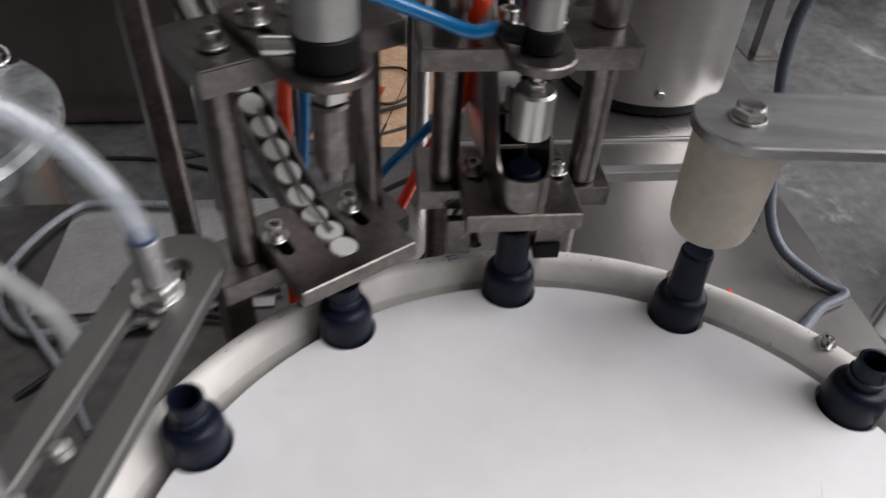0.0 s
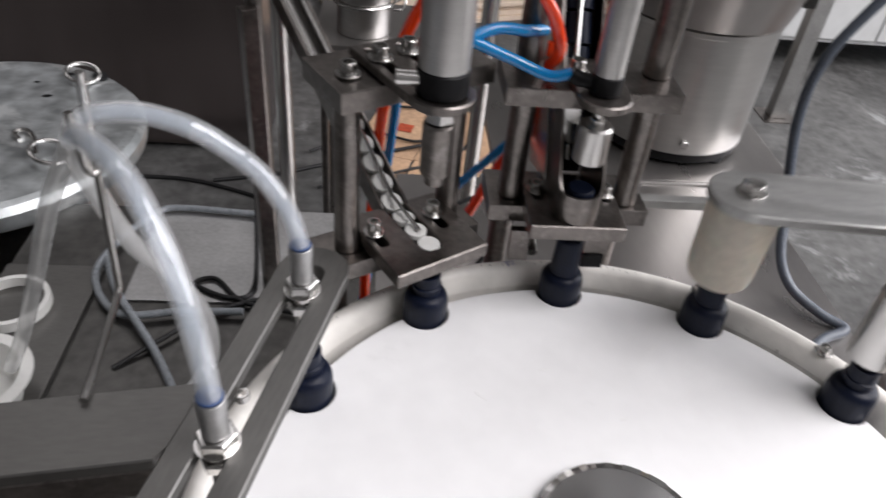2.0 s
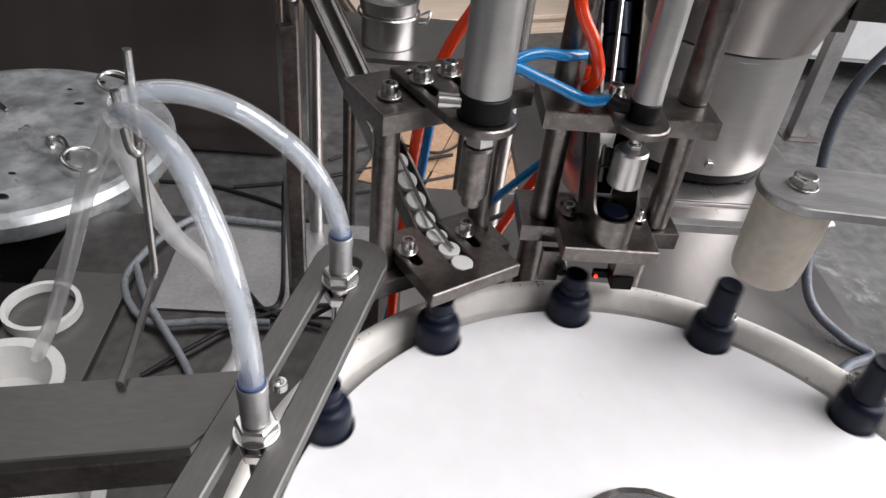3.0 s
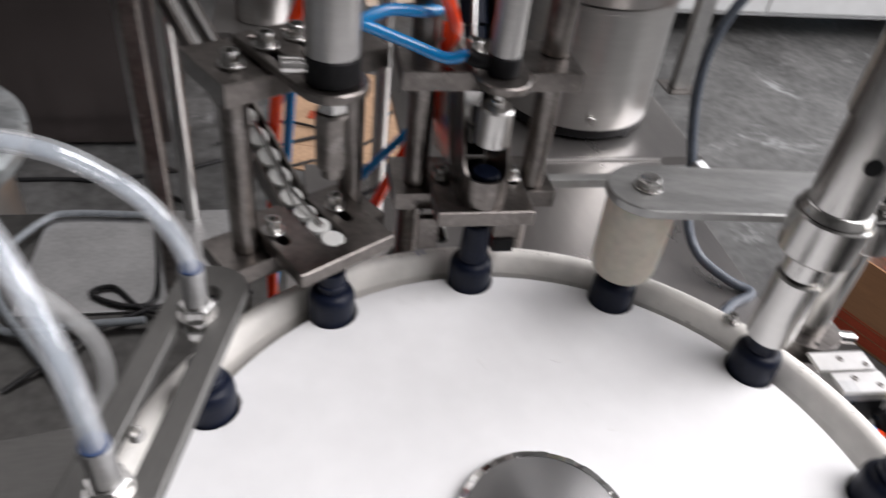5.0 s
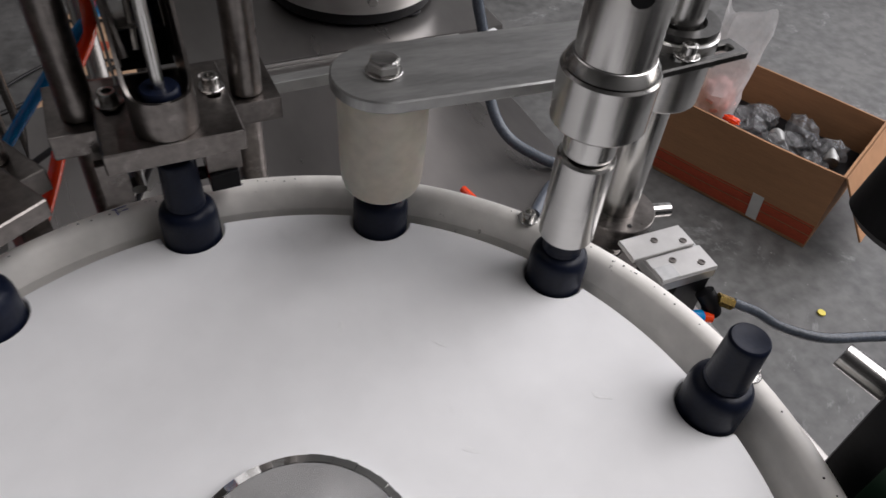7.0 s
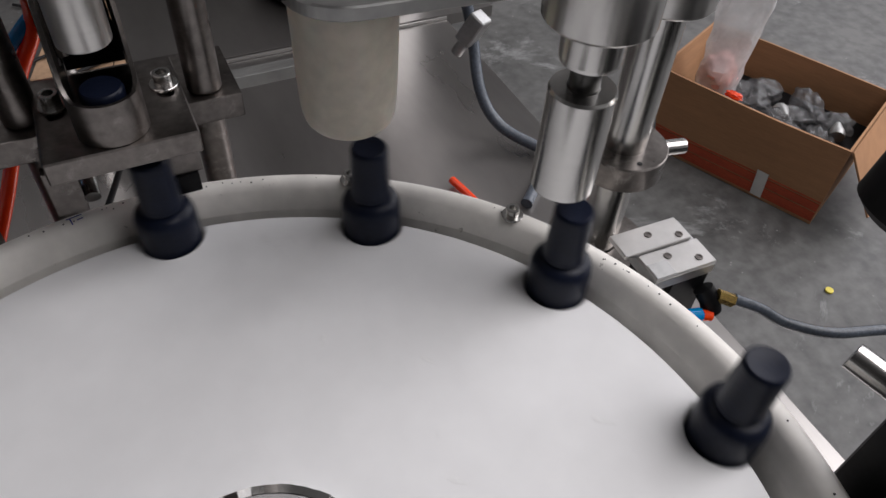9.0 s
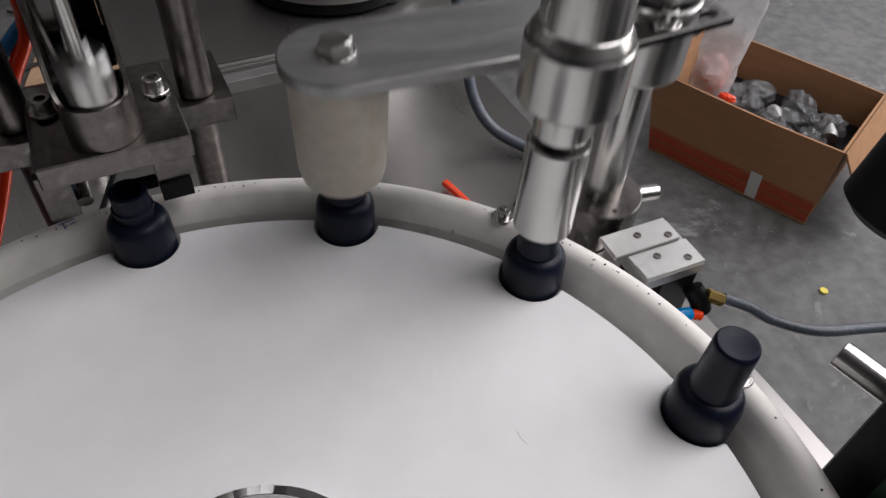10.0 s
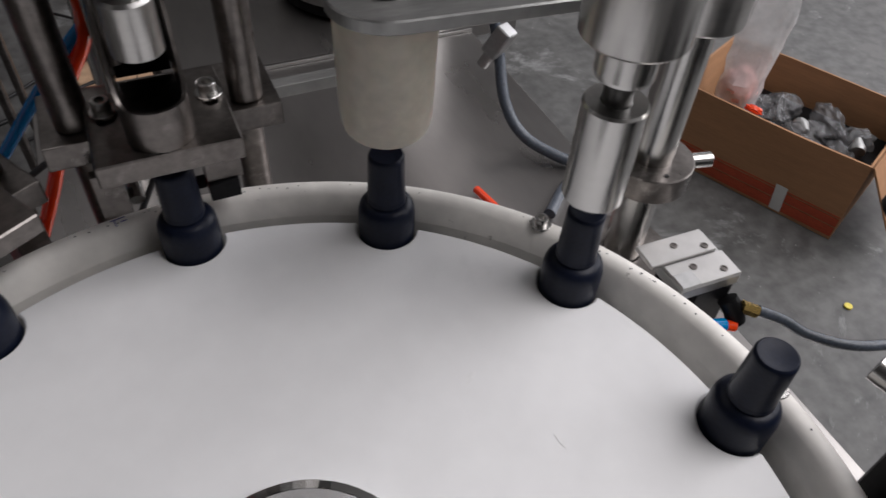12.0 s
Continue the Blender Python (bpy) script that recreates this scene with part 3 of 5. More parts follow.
# ---- cap feeding station (third pocket) ----
def cap_station():
    s = thing("cap_feeding_station", "steel cap feeding station with twin posts and a curved guide", "feeding station")
    part("guide_plate", plate([(-0.0285, 0.1668), (0.0305, 0.1668), (0.0305, 0.226), (-0.0285, 0.226)],
                              [slot(-0.0205, 0.206, 0.022, 0.0058, math.pi / 2), slot(0.0235, 0.206, 0.022, 0.0058, math.pi / 2), [(0.0112 * math.cos(i * math.pi / 12), RC + 0.0112 * math.sin(i * math.pi / 12)) for i in range(24)]],
                              0.9525, 0.9630), STEEL, s, "ground steel guide plate")
    part("cross_plate", box(-0.049, 0.0555, 0.202, 0.245, 0.9400, 0.9522, 0.0008), STEEL, s)
    screw(s, -0.0205, 0.2045, 0.9643, 0.0040, 0.0055)
    screw(s, 0.0238, 0.2035, 0.9643, 0.0040, 0.0055)
    part("top_plate", box(-0.0508, 0.0515, 0.1905, 0.235, 1.0285, 1.0400, 0.0008), STEEL, s, "ground steel top plate")
    for x, y in ((0.0412, 0.213), (-0.0345, 0.2165)):
        part("post", rod(0.0078, 0.9524, 1.0283, 28), STEEL, s, m=Matrix.Translation((x, y, 0)))
        part("post", rod(0.0085, 1.0402, 1.36, 28), STEEL, s, m=Matrix.Translation((x, y + 0.004, 0)))
        part("leg", rod(0.0078, 0.7505, 0.9398, 24), STEEL, s, m=Matrix.Translation((x, y + 0.012, 0)))
    part("bracket_arm", box(0.0557, 0.112, 0.222, 0.230, 0.9405, 0.9470, 0.0006), ARMPLATE, s)
    # curved guide: an open U of sheet metal with a slanted rim
    bm = bmesh.new()
    path = [(-0.0125, 0.228), (-0.0125, 0.205), (-0.0125, 0.190)]
    for i in range(1, 16):
        a = math.pi + math.pi * i / 16
        path.append((0.0125 * math.cos(a), 0.1820 + 0.0125 * math.sin(a)))
    path += [(0.0125, 0.190), (0.0125, 0.205), (0.0125, 0.228)]
    rim = lambda y: 0.9820 + max(0.0, (y - 0.176)) * 1.35
    cols = []
    for i, (x, y) in enumerate(path):
        n = Vector((x, max(0.0, 0) + (y - 0.1820 if y < 0.1820 else 0), 0)).normalized() * 0.0016
        cols.append([bm.verts.new((x, y, 0.9632)), bm.verts.new((x, y, rim(y))), bm.verts.new((x + n.x, y + n.y, rim(y))), bm.verts.new((x + n.x, y + n.y, 0.9632))])
    for a, b in zip(cols, cols[1:]):
        for k in range(4):
            bm.faces.new((a[k], a[(k + 1) % 4], b[(k + 1) % 4], b[k]))
    bm.faces.new(cols[0])
    bm.faces.new(cols[-1][::-1])
    part("curved_guide", bm, STEEL, s, "bent sheet steel U guide")
    # Black backing added to imitate the deep shade inside the U.
    part("guide_shade_plate", box(-0.0123, 0.0123, 0.2285, 0.2300, 0.9634, 0.9830, 0.0003, 1), BLACK, s, "added black plate in place of the shade inside the guide")
    # steep cap chute behind the guide
    cm = Matrix.Translation((0.0, 0.219, 0.986)) @ pose(0, 0, 0, 62, 0, 2)
    L = 0.30
    part("chute_floor", box(-0.0116, 0.0116, 0.0, L, -0.012, -0.0105, 0.0003, 1), BLACK, s, m=cm)
    for sx in (-1, 1):
        part("chute_side", box(0.0118 if sx > 0 else -0.0132, 0.0132 if sx > 0 else -0.0118, -0.012, L, -0.012, 0.010, 0.0004, 1), STEEL, s, m=cm)
    part("chute_wire", tube([(-0.004, 0.208, 0.985), (-0.003, 0.222, 1.006), (-0.003, 0.262, 1.088)], 0.0016, 8), POLISHED, s)
    part("chute_cover", tube([(-0.010, 0.206, 0.983), (-0.013, 0.222, 1.010), (-0.015, 0.25, 1.07)], 0.0022, 8), STEEL, s)
    part("hood", bent_sheet([(0.2200, 1.0280), (0.2200, 1.0050), (0.2192, 1.0005), (0.2170, 0.9965), (0.2140, 0.9945), (0.2120, 0.9940)], -0.0118, 0.0022, 0.0011), POLISHED, s, "bright bent sheet hood")
    part("fin", plate([(0.2035, 0.972), (0.252, 0.956), (0.268, 0.982), (0.262, 1.016), (0.238, 1.026)], [], 0, 0.0012, 0.0003), POLISHED, s, "thin bright steel side fin", m=Matrix.Translation((-0.0165, 0, 0)) @ Matrix(((0, 0, 1, 0), (1, 0, 0, 0), (0, 1, 0, 0), (0, 0, 0, 1))))
    # cylinder with flange, collar and elbow
    cyl = part("air_cylinder", lathe([(0.0082, 1.0565), (0.0082, 1.35), (0.0078, 1.352)], 36), SATIN, s, "slim polished pneumatic cylinder", m=Matrix.Translation((0, RC, 0)))
    part("collar", rod(0.0088, 1.0455, 1.0562, 32), BLACK, cyl)
    part("flange", plate(slot(0, 0.010, 0.058, 0.030, math.pi / 2), [], 1.0403, 1.0452), STEEL, cyl)
    part("elbow", tube([(-0.008, 0.0, 1.051), (-0.014, 0.002, 1.051), (-0.0185, 0.004, 1.053)], 0.0042, 12, smooth=False), BLACK, cyl)
    screw(s, -0.0105, 0.203, 1.0468, 0.0043, 0.0065)
    screw(s, 0.012, 0.206, 1.0468, 0.0038, 0.0045)
    # sensor blocks below the plate
    part("sensor_mount", box(0.003, 0.0134, 0.1940, 0.1975, 0.9185, 0.9245, 0.0004, 1), BLACK, s)
    part("sensor_block", box(0.0135, 0.0275, 0.184, 0.200, 0.918, 0.9275, 0.0006), BLACK, s, "small black sensor block")
    part("sensor_bracket", box(0.0135, 0.030, 0.186, 0.1975, 0.9277, 0.9523, 0.0006), STEEL, s)
    part("sensor_body", box(-0.034, -0.021, 0.192, 0.1975, 0.916, 0.9398, 0.0006), STEEL, s)
    part("sensor_barrel", tube([(-0.018, 0.2035, 0.926), (-0.018, 0.192, 0.9225)], 0.0035, 14, smooth=False), POLISHED, s)
    part("sensor_lamp", rod(0.0011, 0, 0.0012, 10, 0.0002), LED, s, "glowing red sensor lamp", m=pose(0.0050, 0.1938, 0.9205, 90, 0, 0))
    # caps waiting in the chute
    first = None
    for i in range(7):
        m = cm @ Matrix.Translation((0, 0.012 + i * 0.0205, -0.001)) @ pose(0, 0, 0, -90, 0, 0) @ Matrix.Translation((0, 0, -0.033))
        if first is None:
            first = link("spare_cap", lathe([(0.0088, 0.0236), (0.0094, 0.0240), (0.0084, 0.0425), (0.0072, 0.0428), (0.0, 0.0424)], 28), NAVY, m=m)
            tagged(first, "dark plastic cap waiting in the steel chute", "bottle cap", "caps in the chute")
        else:
            copy_thing(first, m)
    return s


CAP_STATION = cap_station()


def cap_punch():
    p = thing("cap_punch", "turned steel cap pushing cup on a thin piston rod", "punch")
    part("cup", lathe([(0.0092, 0.0), (0.0098, 0.0006), (0.0098, 0.0215), (0.0088, 0.0230), (0.004, 0.0232)], 36), BRUSHED, p, "turned steel cup", m=Matrix.Translation((0, 0, 1.003)))
    part("nut", hexagon(0.0046, 1.0263, 1.0298), POLISHED, p)
    part("piston_rod", rod(0.0027, 1.0300, 1.108, 16), POLISHED, p)
    p.matrix_basis = Matrix.Translation((0, RC, 0))
    return p


CAP_PUNCH = cap_punch()


# ---- filling head (first pockets) ----
def filling_head():
    f = thing("filling_head", "grey steel filling arm with slotted plate and two nozzles", "filling head")
    # slotted plate lies along the line through both nozzles
    a, b = Vector((-0.1800, 0.0060, 0)), Vector((-0.1560, 0.0985, 0))
    d = (b - a)
    ang = math.degrees(math.atan2(d.y, d.x))
    pm = Matrix.Translation((a + b) / 2) @ pose(0, 0, 0, 0, 0, ang)
    part("slotted_plate", plate(slot(-0.028, 0, 0.222, 0.037), [slot(-0.026, 0, 0.186, 0.0125)], 0.9500, 0.9568), ARMDARK, f, "grey steel plate with one long slot", m=pm)
    part("arm_bar", plate([(-0.46, -0.036), (-0.2055, 0.0025), (-0.190, 0.024), (-0.1835, 0.045), (-0.46, 0.001)], [], 0.9432, 0.9498), ARMDARK, f, "flat grey steel arm bar")
    part("arm_edge", plate([(-0.46, -0.036), (-0.2055, 0.0025), (-0.206, 0.006), (-0.46, -0.032)], [], 0.926, 0.9430), STEEL, f)
    part("lift_post", rod(0.012, 0.751, 0.943, 24), POLISHED, f, m=Matrix.Translation((-0.43, -0.012, 0)))
    for p in (a, b):
        n = part("nozzle", lathe([(0.0036, 0.9235), (0.0044, 0.925), (0.0044, 0.9495), (0.0050, 0.9498), (0.0050, 0.9650)], 24), POLISHED, f, "threaded steel nozzle", m=Matrix.Translation((p.x, p.y, 0)))
        part("nut", hexagon(0.0084, 0.9572, 0.9635), POLISHED, n)
        part("nut", hexagon(0.0080, 0.9440, 0.9497), POLISHED, n)
        part("washer", rod(0.0092, 0.9569, 0.9573, 24, 0.0001), POLISHED, n)
        part("ferrule", lathe([(0.0053, 0.9637), (0.0056, 0.9645), (0.0056, 0.9780), (0.0059, 0.9785), (0.0059, 0.9840), (0.0056, 0.9845)], 24), DULL, n)
        screw(f, p.x + 0.004, p.y - 0.028 if p is b else p.y + 0.03, 0.9475, 0.0032, 0.004, washer=False)
    # hoses rise from the nozzles, hang over the hook together and run on down
    h1 = [(-0.1800, 0.0060, 0.9805), (-0.1803, 0.0065, 0.995), (-0.1820, 0.0085, 1.0160), (-0.1868, 0.0145, 1.0345), (-0.1950, 0.0250, 1.0500), (-0.2062, 0.0392, 1.0597),
          (-0.2230, 0.0605, 1.0580), (-0.2380, 0.0800, 1.0505), (-0.2475, 0.0960, 1.0400), (-0.2560, 0.1150, 1.0140), (-0.2480, 0.1300, 0.9590), (-0.2330, 0.1400, 0.9250),
          (-0.2190, 0.1400, 0.8940), (-0.2170, 0.1250, 0.8700), (-0.2320, 0.1000, 0.8620), (-0.2600, 0.0700, 0.8660)]
    h2 = [(-0.1560, 0.0985, 0.9805), (-0.1568, 0.0985, 0.9900), (-0.1606, 0.0986, 1.0040), (-0.1710, 0.0988, 1.0230), (-0.1855, 0.0990, 1.0370), (-0.2018, 0.0993, 1.0468),
          (-0.2220, 0.0997, 1.0515), (-0.2405, 0.1000, 1.0487), (-0.2500, 0.1080, 1.0400), (-0.2640, 0.1220, 1.0150), (-0.2880, 0.1400, 0.9740), (-0.3220, 0.1650, 0.9020),
          (-0.3600, 0.1900, 0.8240), (-0.3860, 0.2030, 0.7760)]
    for pts in (h1, h2):
        part("hose", tube(pts[:9], 0.0048, 18, 8), HOSE, f, "cloudy clear silicone hose with pale liquid")
        part("liquid", tube(pts[:9], 0.0030, 12, 8), FLUID, f)
        part("return_hose", tube(pts[8:], 0.0050, 18, 8), MILKY, f, "milky silicone hose hanging from the hook")
        part("blue_ring", lathe([(0.0049, 0), (0.0053, 0.0002), (0.0053, 0.0010), (0.0049, 0.0012)], 20), BLUERIM, f, "dark blue rim at the hose end", m=Matrix.Translation((pts[0][0], pts[0][1], 0.9846)))
    part("hose_rod", tube([(-0.2405, 0.0300, 0.9520), (-0.2410, 0.0440, 0.9520), (-0.2455, 0.0960, 0.9515), (-0.2460, 0.1000, 0.9530), (-0.2458, 0.1005, 0.9570), (-0.2400, 0.1005, 1.0680)], 0.0019, 10, smooth=False), POLISHED, f, "bent thin steel rod that carries the hoses")
    part("hose_hook", tube([(-0.2462, 0.0960, 1.0520), (-0.2452, 0.0955, 1.0380), (-0.2443, 0.0950, 1.0275), (-0.2425, 0.0960, 1.0230), (-0.2408, 0.0980, 1.0240), (-0.2402, 0.1000, 1.0290)], 0.0020, 10), POLISHED, f)
    return f


FILLING_HEAD = filling_head()


def feed_hose(pts, label):
    h = tagged(link("feed_hose", tube(pts, 0.0064, 16, 8), MILKY), label, "hose", "feed hoses")
    return h


feed_hose([(-0.345, 0.060, 0.764), (-0.300, 0.030, 0.763), (-0.255, 0.035, 0.763), (-0.225, 0.075, 0.763), (-0.215, 0.120, 0.763)], "cloudy silicone hose lying on the steel table")


# ---- capping lift: column, arm, presser and chuck ----
def capping_lift():
    c = thing("capping_lift", "polished capping lift with arm, nylon presser and chuck", "capping head")
    col = (0.219, 0.1255)
    part("column", rod(0.0105, 0.80, 1.40, 32), POLISHED, c, "polished steel lift column", m=Matrix.Translation((*col, 0)))
    k = part("collar", rod(0.0215, 0.8810, 0.8950, 40), STEEL, c, "steel collar with set screws", m=Matrix.Translation((*col, 0)))
    part("set_screw", tube([(0.0205, -0.004, 0.888), (0.0335, -0.007, 0.888)], 0.0040, 14, smooth=False), POLISHED, k)
    for a in (20, 140, 260):
        part("pin_hole", rod(0.0013, 0.8951, 0.8954, 10, 0.0001), BLACK, k, m=Matrix.Translation((0.0165 * math.cos(radians(a)), 0.0165 * math.sin(radians(a)), 0)))
    # arm plate
    ny = Vector((0.090, 0.1555))
    d = Vector((0.225, 0.1440)) - ny
    am = Matrix.Translation((ny.x, ny.y, 0)) @ pose(0, 0, 0, 0, 0, math.degrees(math.atan2(d.y, d.x)))
    n = 14
    out = [(0.0235 * math.cos(math.pi / 2 + math.pi * i / n), 0.0235 * math.sin(math.pi / 2 + math.pi * i / n)) for i in range(n + 1)] + [(0.158, -0.0235), (0.158, 0.0235)]
    part("arm_plate", plate(out, [], 0.9815, 0.9875), ARMPLATE, c, "satin steel arm plate with a rounded end", m=am)
    part("clamp", lathe([(0.0190, 0.9700), (0.0198, 0.9710), (0.0198, 1.0040), (0.0190, 1.005)], 40), BRUSHED, c, m=Matrix.Translation((*col, 0)))
    b = part("bolt", hexagon(0.0074, 0.9887, 0.9935), POLISHED, c, "hexagon bolt with a dished head", m=Matrix.Translation((*ny, 0)))
    part("washer", rod(0.0082, 0.9877, 0.9886, 24, 0.0002), POLISHED, b)
    part("bolt_crown", lathe([(0.0060, 0.9936), (0.0056, 0.9943), (0.0030, 0.9938), (0, 0.9938)], 24), POLISHED, b)
    part("presser", lathe([(0.0150, 0.9250), (0.0170, 0.9256), (0.0184, 0.9274), (0.0193, 0.9305), (0.0198, 0.9350), (0.0201, 0.9420), (0.0205, 0.9600), (0.0210, 0.9813)], 48), IVORY, c, "translucent ivory nylon presser", m=Matrix.Translation((*ny, 0)))
    # chuck above the fifth pocket
    s5 = Matrix.Translation((RC * math.cos(radians(30)), RC * math.sin(radians(30)), 0))
    ch = part("chuck", lathe([(0.0100, 0.9285), (0.0122, 0.9290), (0.0127, 0.9300), (0.0127, 0.9740), (0.0120, 0.9752)], 44), POLISHED, c, "turned steel capping chuck", m=s5)
    part("stem", lathe([(0.0062, 0.9753), (0.0058, 0.9760), (0.0058, 0.9920)], 28), DARKSTEEL, ch, "dark sliding stem")
    part("spring_sleeve", lathe([(0.0098, 0.9762), (0.0110, 0.9770), (0.0113, 0.9785), (0.0113, 1.0090), (0.0105, 1.0095)], 40), POLISHED, c, "polished sleeve over the stem", m=s5)
    br = part("bearing_ring", lathe([(0.0185, 0.9922), (0.0196, 0.9935), (0.0196, 1.0160), (0.0188, 1.0172)], 44), POLISHED, c, "polished bearing ring", m=s5)
    part("chamfer_ring", lathe([(0.0172, 1.0174), (0.0186, 1.0178), (0.0180, 1.0195), (0.0162, 1.0222), (0.0158, 1.0225)], 44), POLISHED, br)
    sh = part("spindle", lathe([(0.0155, 1.0227), (0.0155, 1.0700), (0.0175, 1.0705), (0.0175, 1.1150), (0.013, 1.116), (0.013, 1.40)], 40), POLISHED, c, "polished spindle with a cross hole", m=s5)
    part("cross_hole", tube([(-0.0070, -0.0136, 1.052), (-0.0075, -0.0143, 1.052)], 0.0042, 14, smooth=False), BLACK, sh)
    # slotted bracket from the arm
    sm = Matrix.Translation((0.1905, 0.0960, 0)) @ pose(0, 0, 0, 0, 0, 2)
    part("slotted_bracket", plate([(-0.006, 0.0035), (0.052, 0.0035), (0.052, 0.0165), (-0.006, 0.0165)], [slot(0.030, 0.010, 0.034, 0.0052)], 0.9970, 1.0010), DARKSTEEL, c, "slotted steel bracket", m=sm)
    screw(c, 0.2105, 0.1065, 1.0023, 0.0038, 0.005)
    part("clamp_ring", lathe([(0.0125, 1.0052), (0.0185, 1.0052), (0.0185, 1.0085), (0.0125, 1.0085), (0.0125, 1.0052)], 36, cap=False), DARKSTEEL, c, "dark retaining ring", m=Matrix.Translation((*col, 0)))
    return c, ch


LIFT, CHUCK = capping_lift()


def lift_base():
    b = thing("lift_base", "steel flange and support block under the lift column", "flange")
    col = (0.219, 0.1255)
    f = part("flange", lathe([(0.0112, 0.8580), (0.0275, 0.8580), (0.0275, 0.8640), (0.0112, 0.8640), (0.0112, 0.8580)], 40, cap=False), STEEL, b, m=Matrix.Translation((*col, 0)))
    for a in (35, 125, 215, 305):
        screw(f, 0.0215 * math.cos(radians(a)), 0.0215 * math.sin(radians(a)), 0.8641, 0.0028, 0.0025, washer=False)
    part("pillar", lathe([(0.024, 0.7505), (0.024, 0.8578)], 32), DULL, b, m=Matrix.Translation((*col, 0)))
    return b


lift_base()


def slide_unit():
    s = thing("slide_cylinder", "bright aluminium slide cylinder beside the guide ring", "pneumatic slide")
    m = pose(0.2245, 0.0775, 0, 0, 0, -2)
    bm = box(-0.0235, 0.0105, -0.0155, 0.0155, 0.8960, 0.9028, 0.0005, 1)
    part("body", bm, DULL, s, "bright anodised aluminium body", m=m)
    part("rail", box(-0.0235, 0.0105, -0.0153, 0.0005, 0.9029, 0.9042, 0.0004, 1), SATIN, s, m=m)
    part("rail", box(-0.0300, 0.0075, 0.0010, 0.0155, 0.9029, 0.9056, 0.0004, 1), SATIN, s, m=m)
    for x, y, z in ((-0.012, 0.0095, 0.9057), (0.0025, 0.0045, 0.9057), (-0.010, -0.0045, 0.9043), (0.0035, -0.0105, 0.9043)):
        part("screw_recess", lathe([(0.0019, 0), (0.0019, 0.0003), (0.0012, 0.0003), (0.0012, 0.0001)], 16), STEEL, s, m=m @ Matrix.Translation((x, y, z)))
    part("label_plate", box(-0.0230, -0.0125, -0.0150, -0.0062, 0.9043, 0.9046, 0.0001, 1), DULL, s, "small pale printed label", m=m)
    part("base_block", box(-0.012, 0.009, -0.0150, 0.0140, 0.7505, 0.8958, 0.0006), BLACK, s, m=m)
    part("elbow", tube([(0.006, -0.018, 0.8890), (0.0085, -0.0225, 0.8840), (0.0105, -0.0240, 0.8780)], 0.0050, 14, smooth=False), BLACK, s, "black push-in elbow", m=m)
    part("brass_fitting", tube([(0.0105, -0.0235, 0.8880), (0.0180, -0.0275, 0.8850)], 0.0033, 6, smooth=False), BRASS, s, "brass hose fitting", m=m)
    part("red_ring", tube([(0.002, -0.0262, 0.8800), (0.007, -0.0275, 0.8785)], 0.0028, 12, smooth=False), RED, s, m=m)
    part("blue_ring", tube([(-0.006, -0.0255, 0.882), (0.001, -0.026, 0.8805)], 0.0034, 12, smooth=False), BLUE, s, m=m)
    return s


slide_unit()
tagged(link("air_hose", tube([(0.2425, 0.0500, 0.8850), (0.2560, 0.0430, 0.8790), (0.2700, 0.0350, 0.8700), (0.2950, 0.0240, 0.8620), (0.3300, 0.0130, 0.8600), (0.42, -0.020, 0.86), (0.55, -0.09, 0.70), (0.62, -0.15, 0.30), (0.66, -0.2, 0.006)], 0.0029, 12), GREYHOSE),
       "grey braided air hose running off the slide cylinder", "air hose")
tagged(link("steel_rod", tube([(0.2455, -0.0060, 0.9105), (0.2560, -0.0400, 0.9070), (0.2720, -0.0920, 0.902)], 0.0062, 20, smooth=False), POLISHED), "short polished steel rod held by the black motor bracket", "rod")


def discharge_motor():
    d = thing("discharge_motor", "black gear motor with a dark green terminal panel", "motor")
    part("housing", box(0.213, 0.31, -0.150, -0.036, 0.7505, 0.956, 0.012, 4), BLACK, d)
    part("panel", box(0.2105, 0.2127, -0.120, -0.055, 0.86, 0.935, 0.0008), GREEN, d, "dark green panel")
    part("lamp_head", lathe([(0.018, 0), (0.025, 0.005), (0.026, 0.035), (0.020, 0.041)], 28), BLACK, d, m=pose(0.310, 0.034, 0.925, 12, 10, 40))
    part("neck", tube([(0.310, 0.030, 0.930), (0.308, 0.00, 0.915), (0.290, -0.05, 0.90)], 0.008, 12), BLACK, d)
    return d


discharge_motor()


# ---- pneumatic tubing, hoses and cables ----
def tubing(pts, r, mat, label, name="air_tube", cat="tube"):
    return tagged(link(name, tube(pts, r, 12, 8), mat), label, cat)


tubing([(-0.060, 0.25, 1.135), (-0.088, 0.25, 1.079), (-0.106, 0.25, 1.043), (-0.1172, 0.25, 1.0), (-0.1215, 0.25, 0.957), (-0.128, 0.25, 0.843), (-0.128, 0.26, 0.754)], 0.0039, RED, "red pneumatic tube running down behind the plug station")
tubing([(-0.1040, 0.274, 1.020), (-0.1089, 0.274, 0.9933), (-0.1146, 0.274, 0.9317), (-0.1250, 0.274, 0.84), (-0.137, 0.274, 0.7545)], 0.0034, BLUE, "blue pneumatic tube hanging behind the plug station")
tubing([(-0.095, 0.262, 0.885), (-0.0728, 0.262, 0.9149), (-0.0337, 0.262, 0.9605), (-0.005, 0.266, 0.99), (0.004, 0.275, 1.03)], 0.0030, BLUE, "blue pneumatic tube slanting behind the steel posts")
tubing([(-0.085, 0.262, 0.835), (-0.058, 0.262, 0.890), (-0.037, 0.262, 0.941), (-0.0215, 0.262, 0.968), (-0.0180, 0.259, 0.992), (-0.0185, 0.250, 1.015), (-0.0185, 0.2415, 1.036), (-0.0185, 0.2420, 1.046)], 0.0036, RED, "red pneumatic tube slanting up behind the cap station")
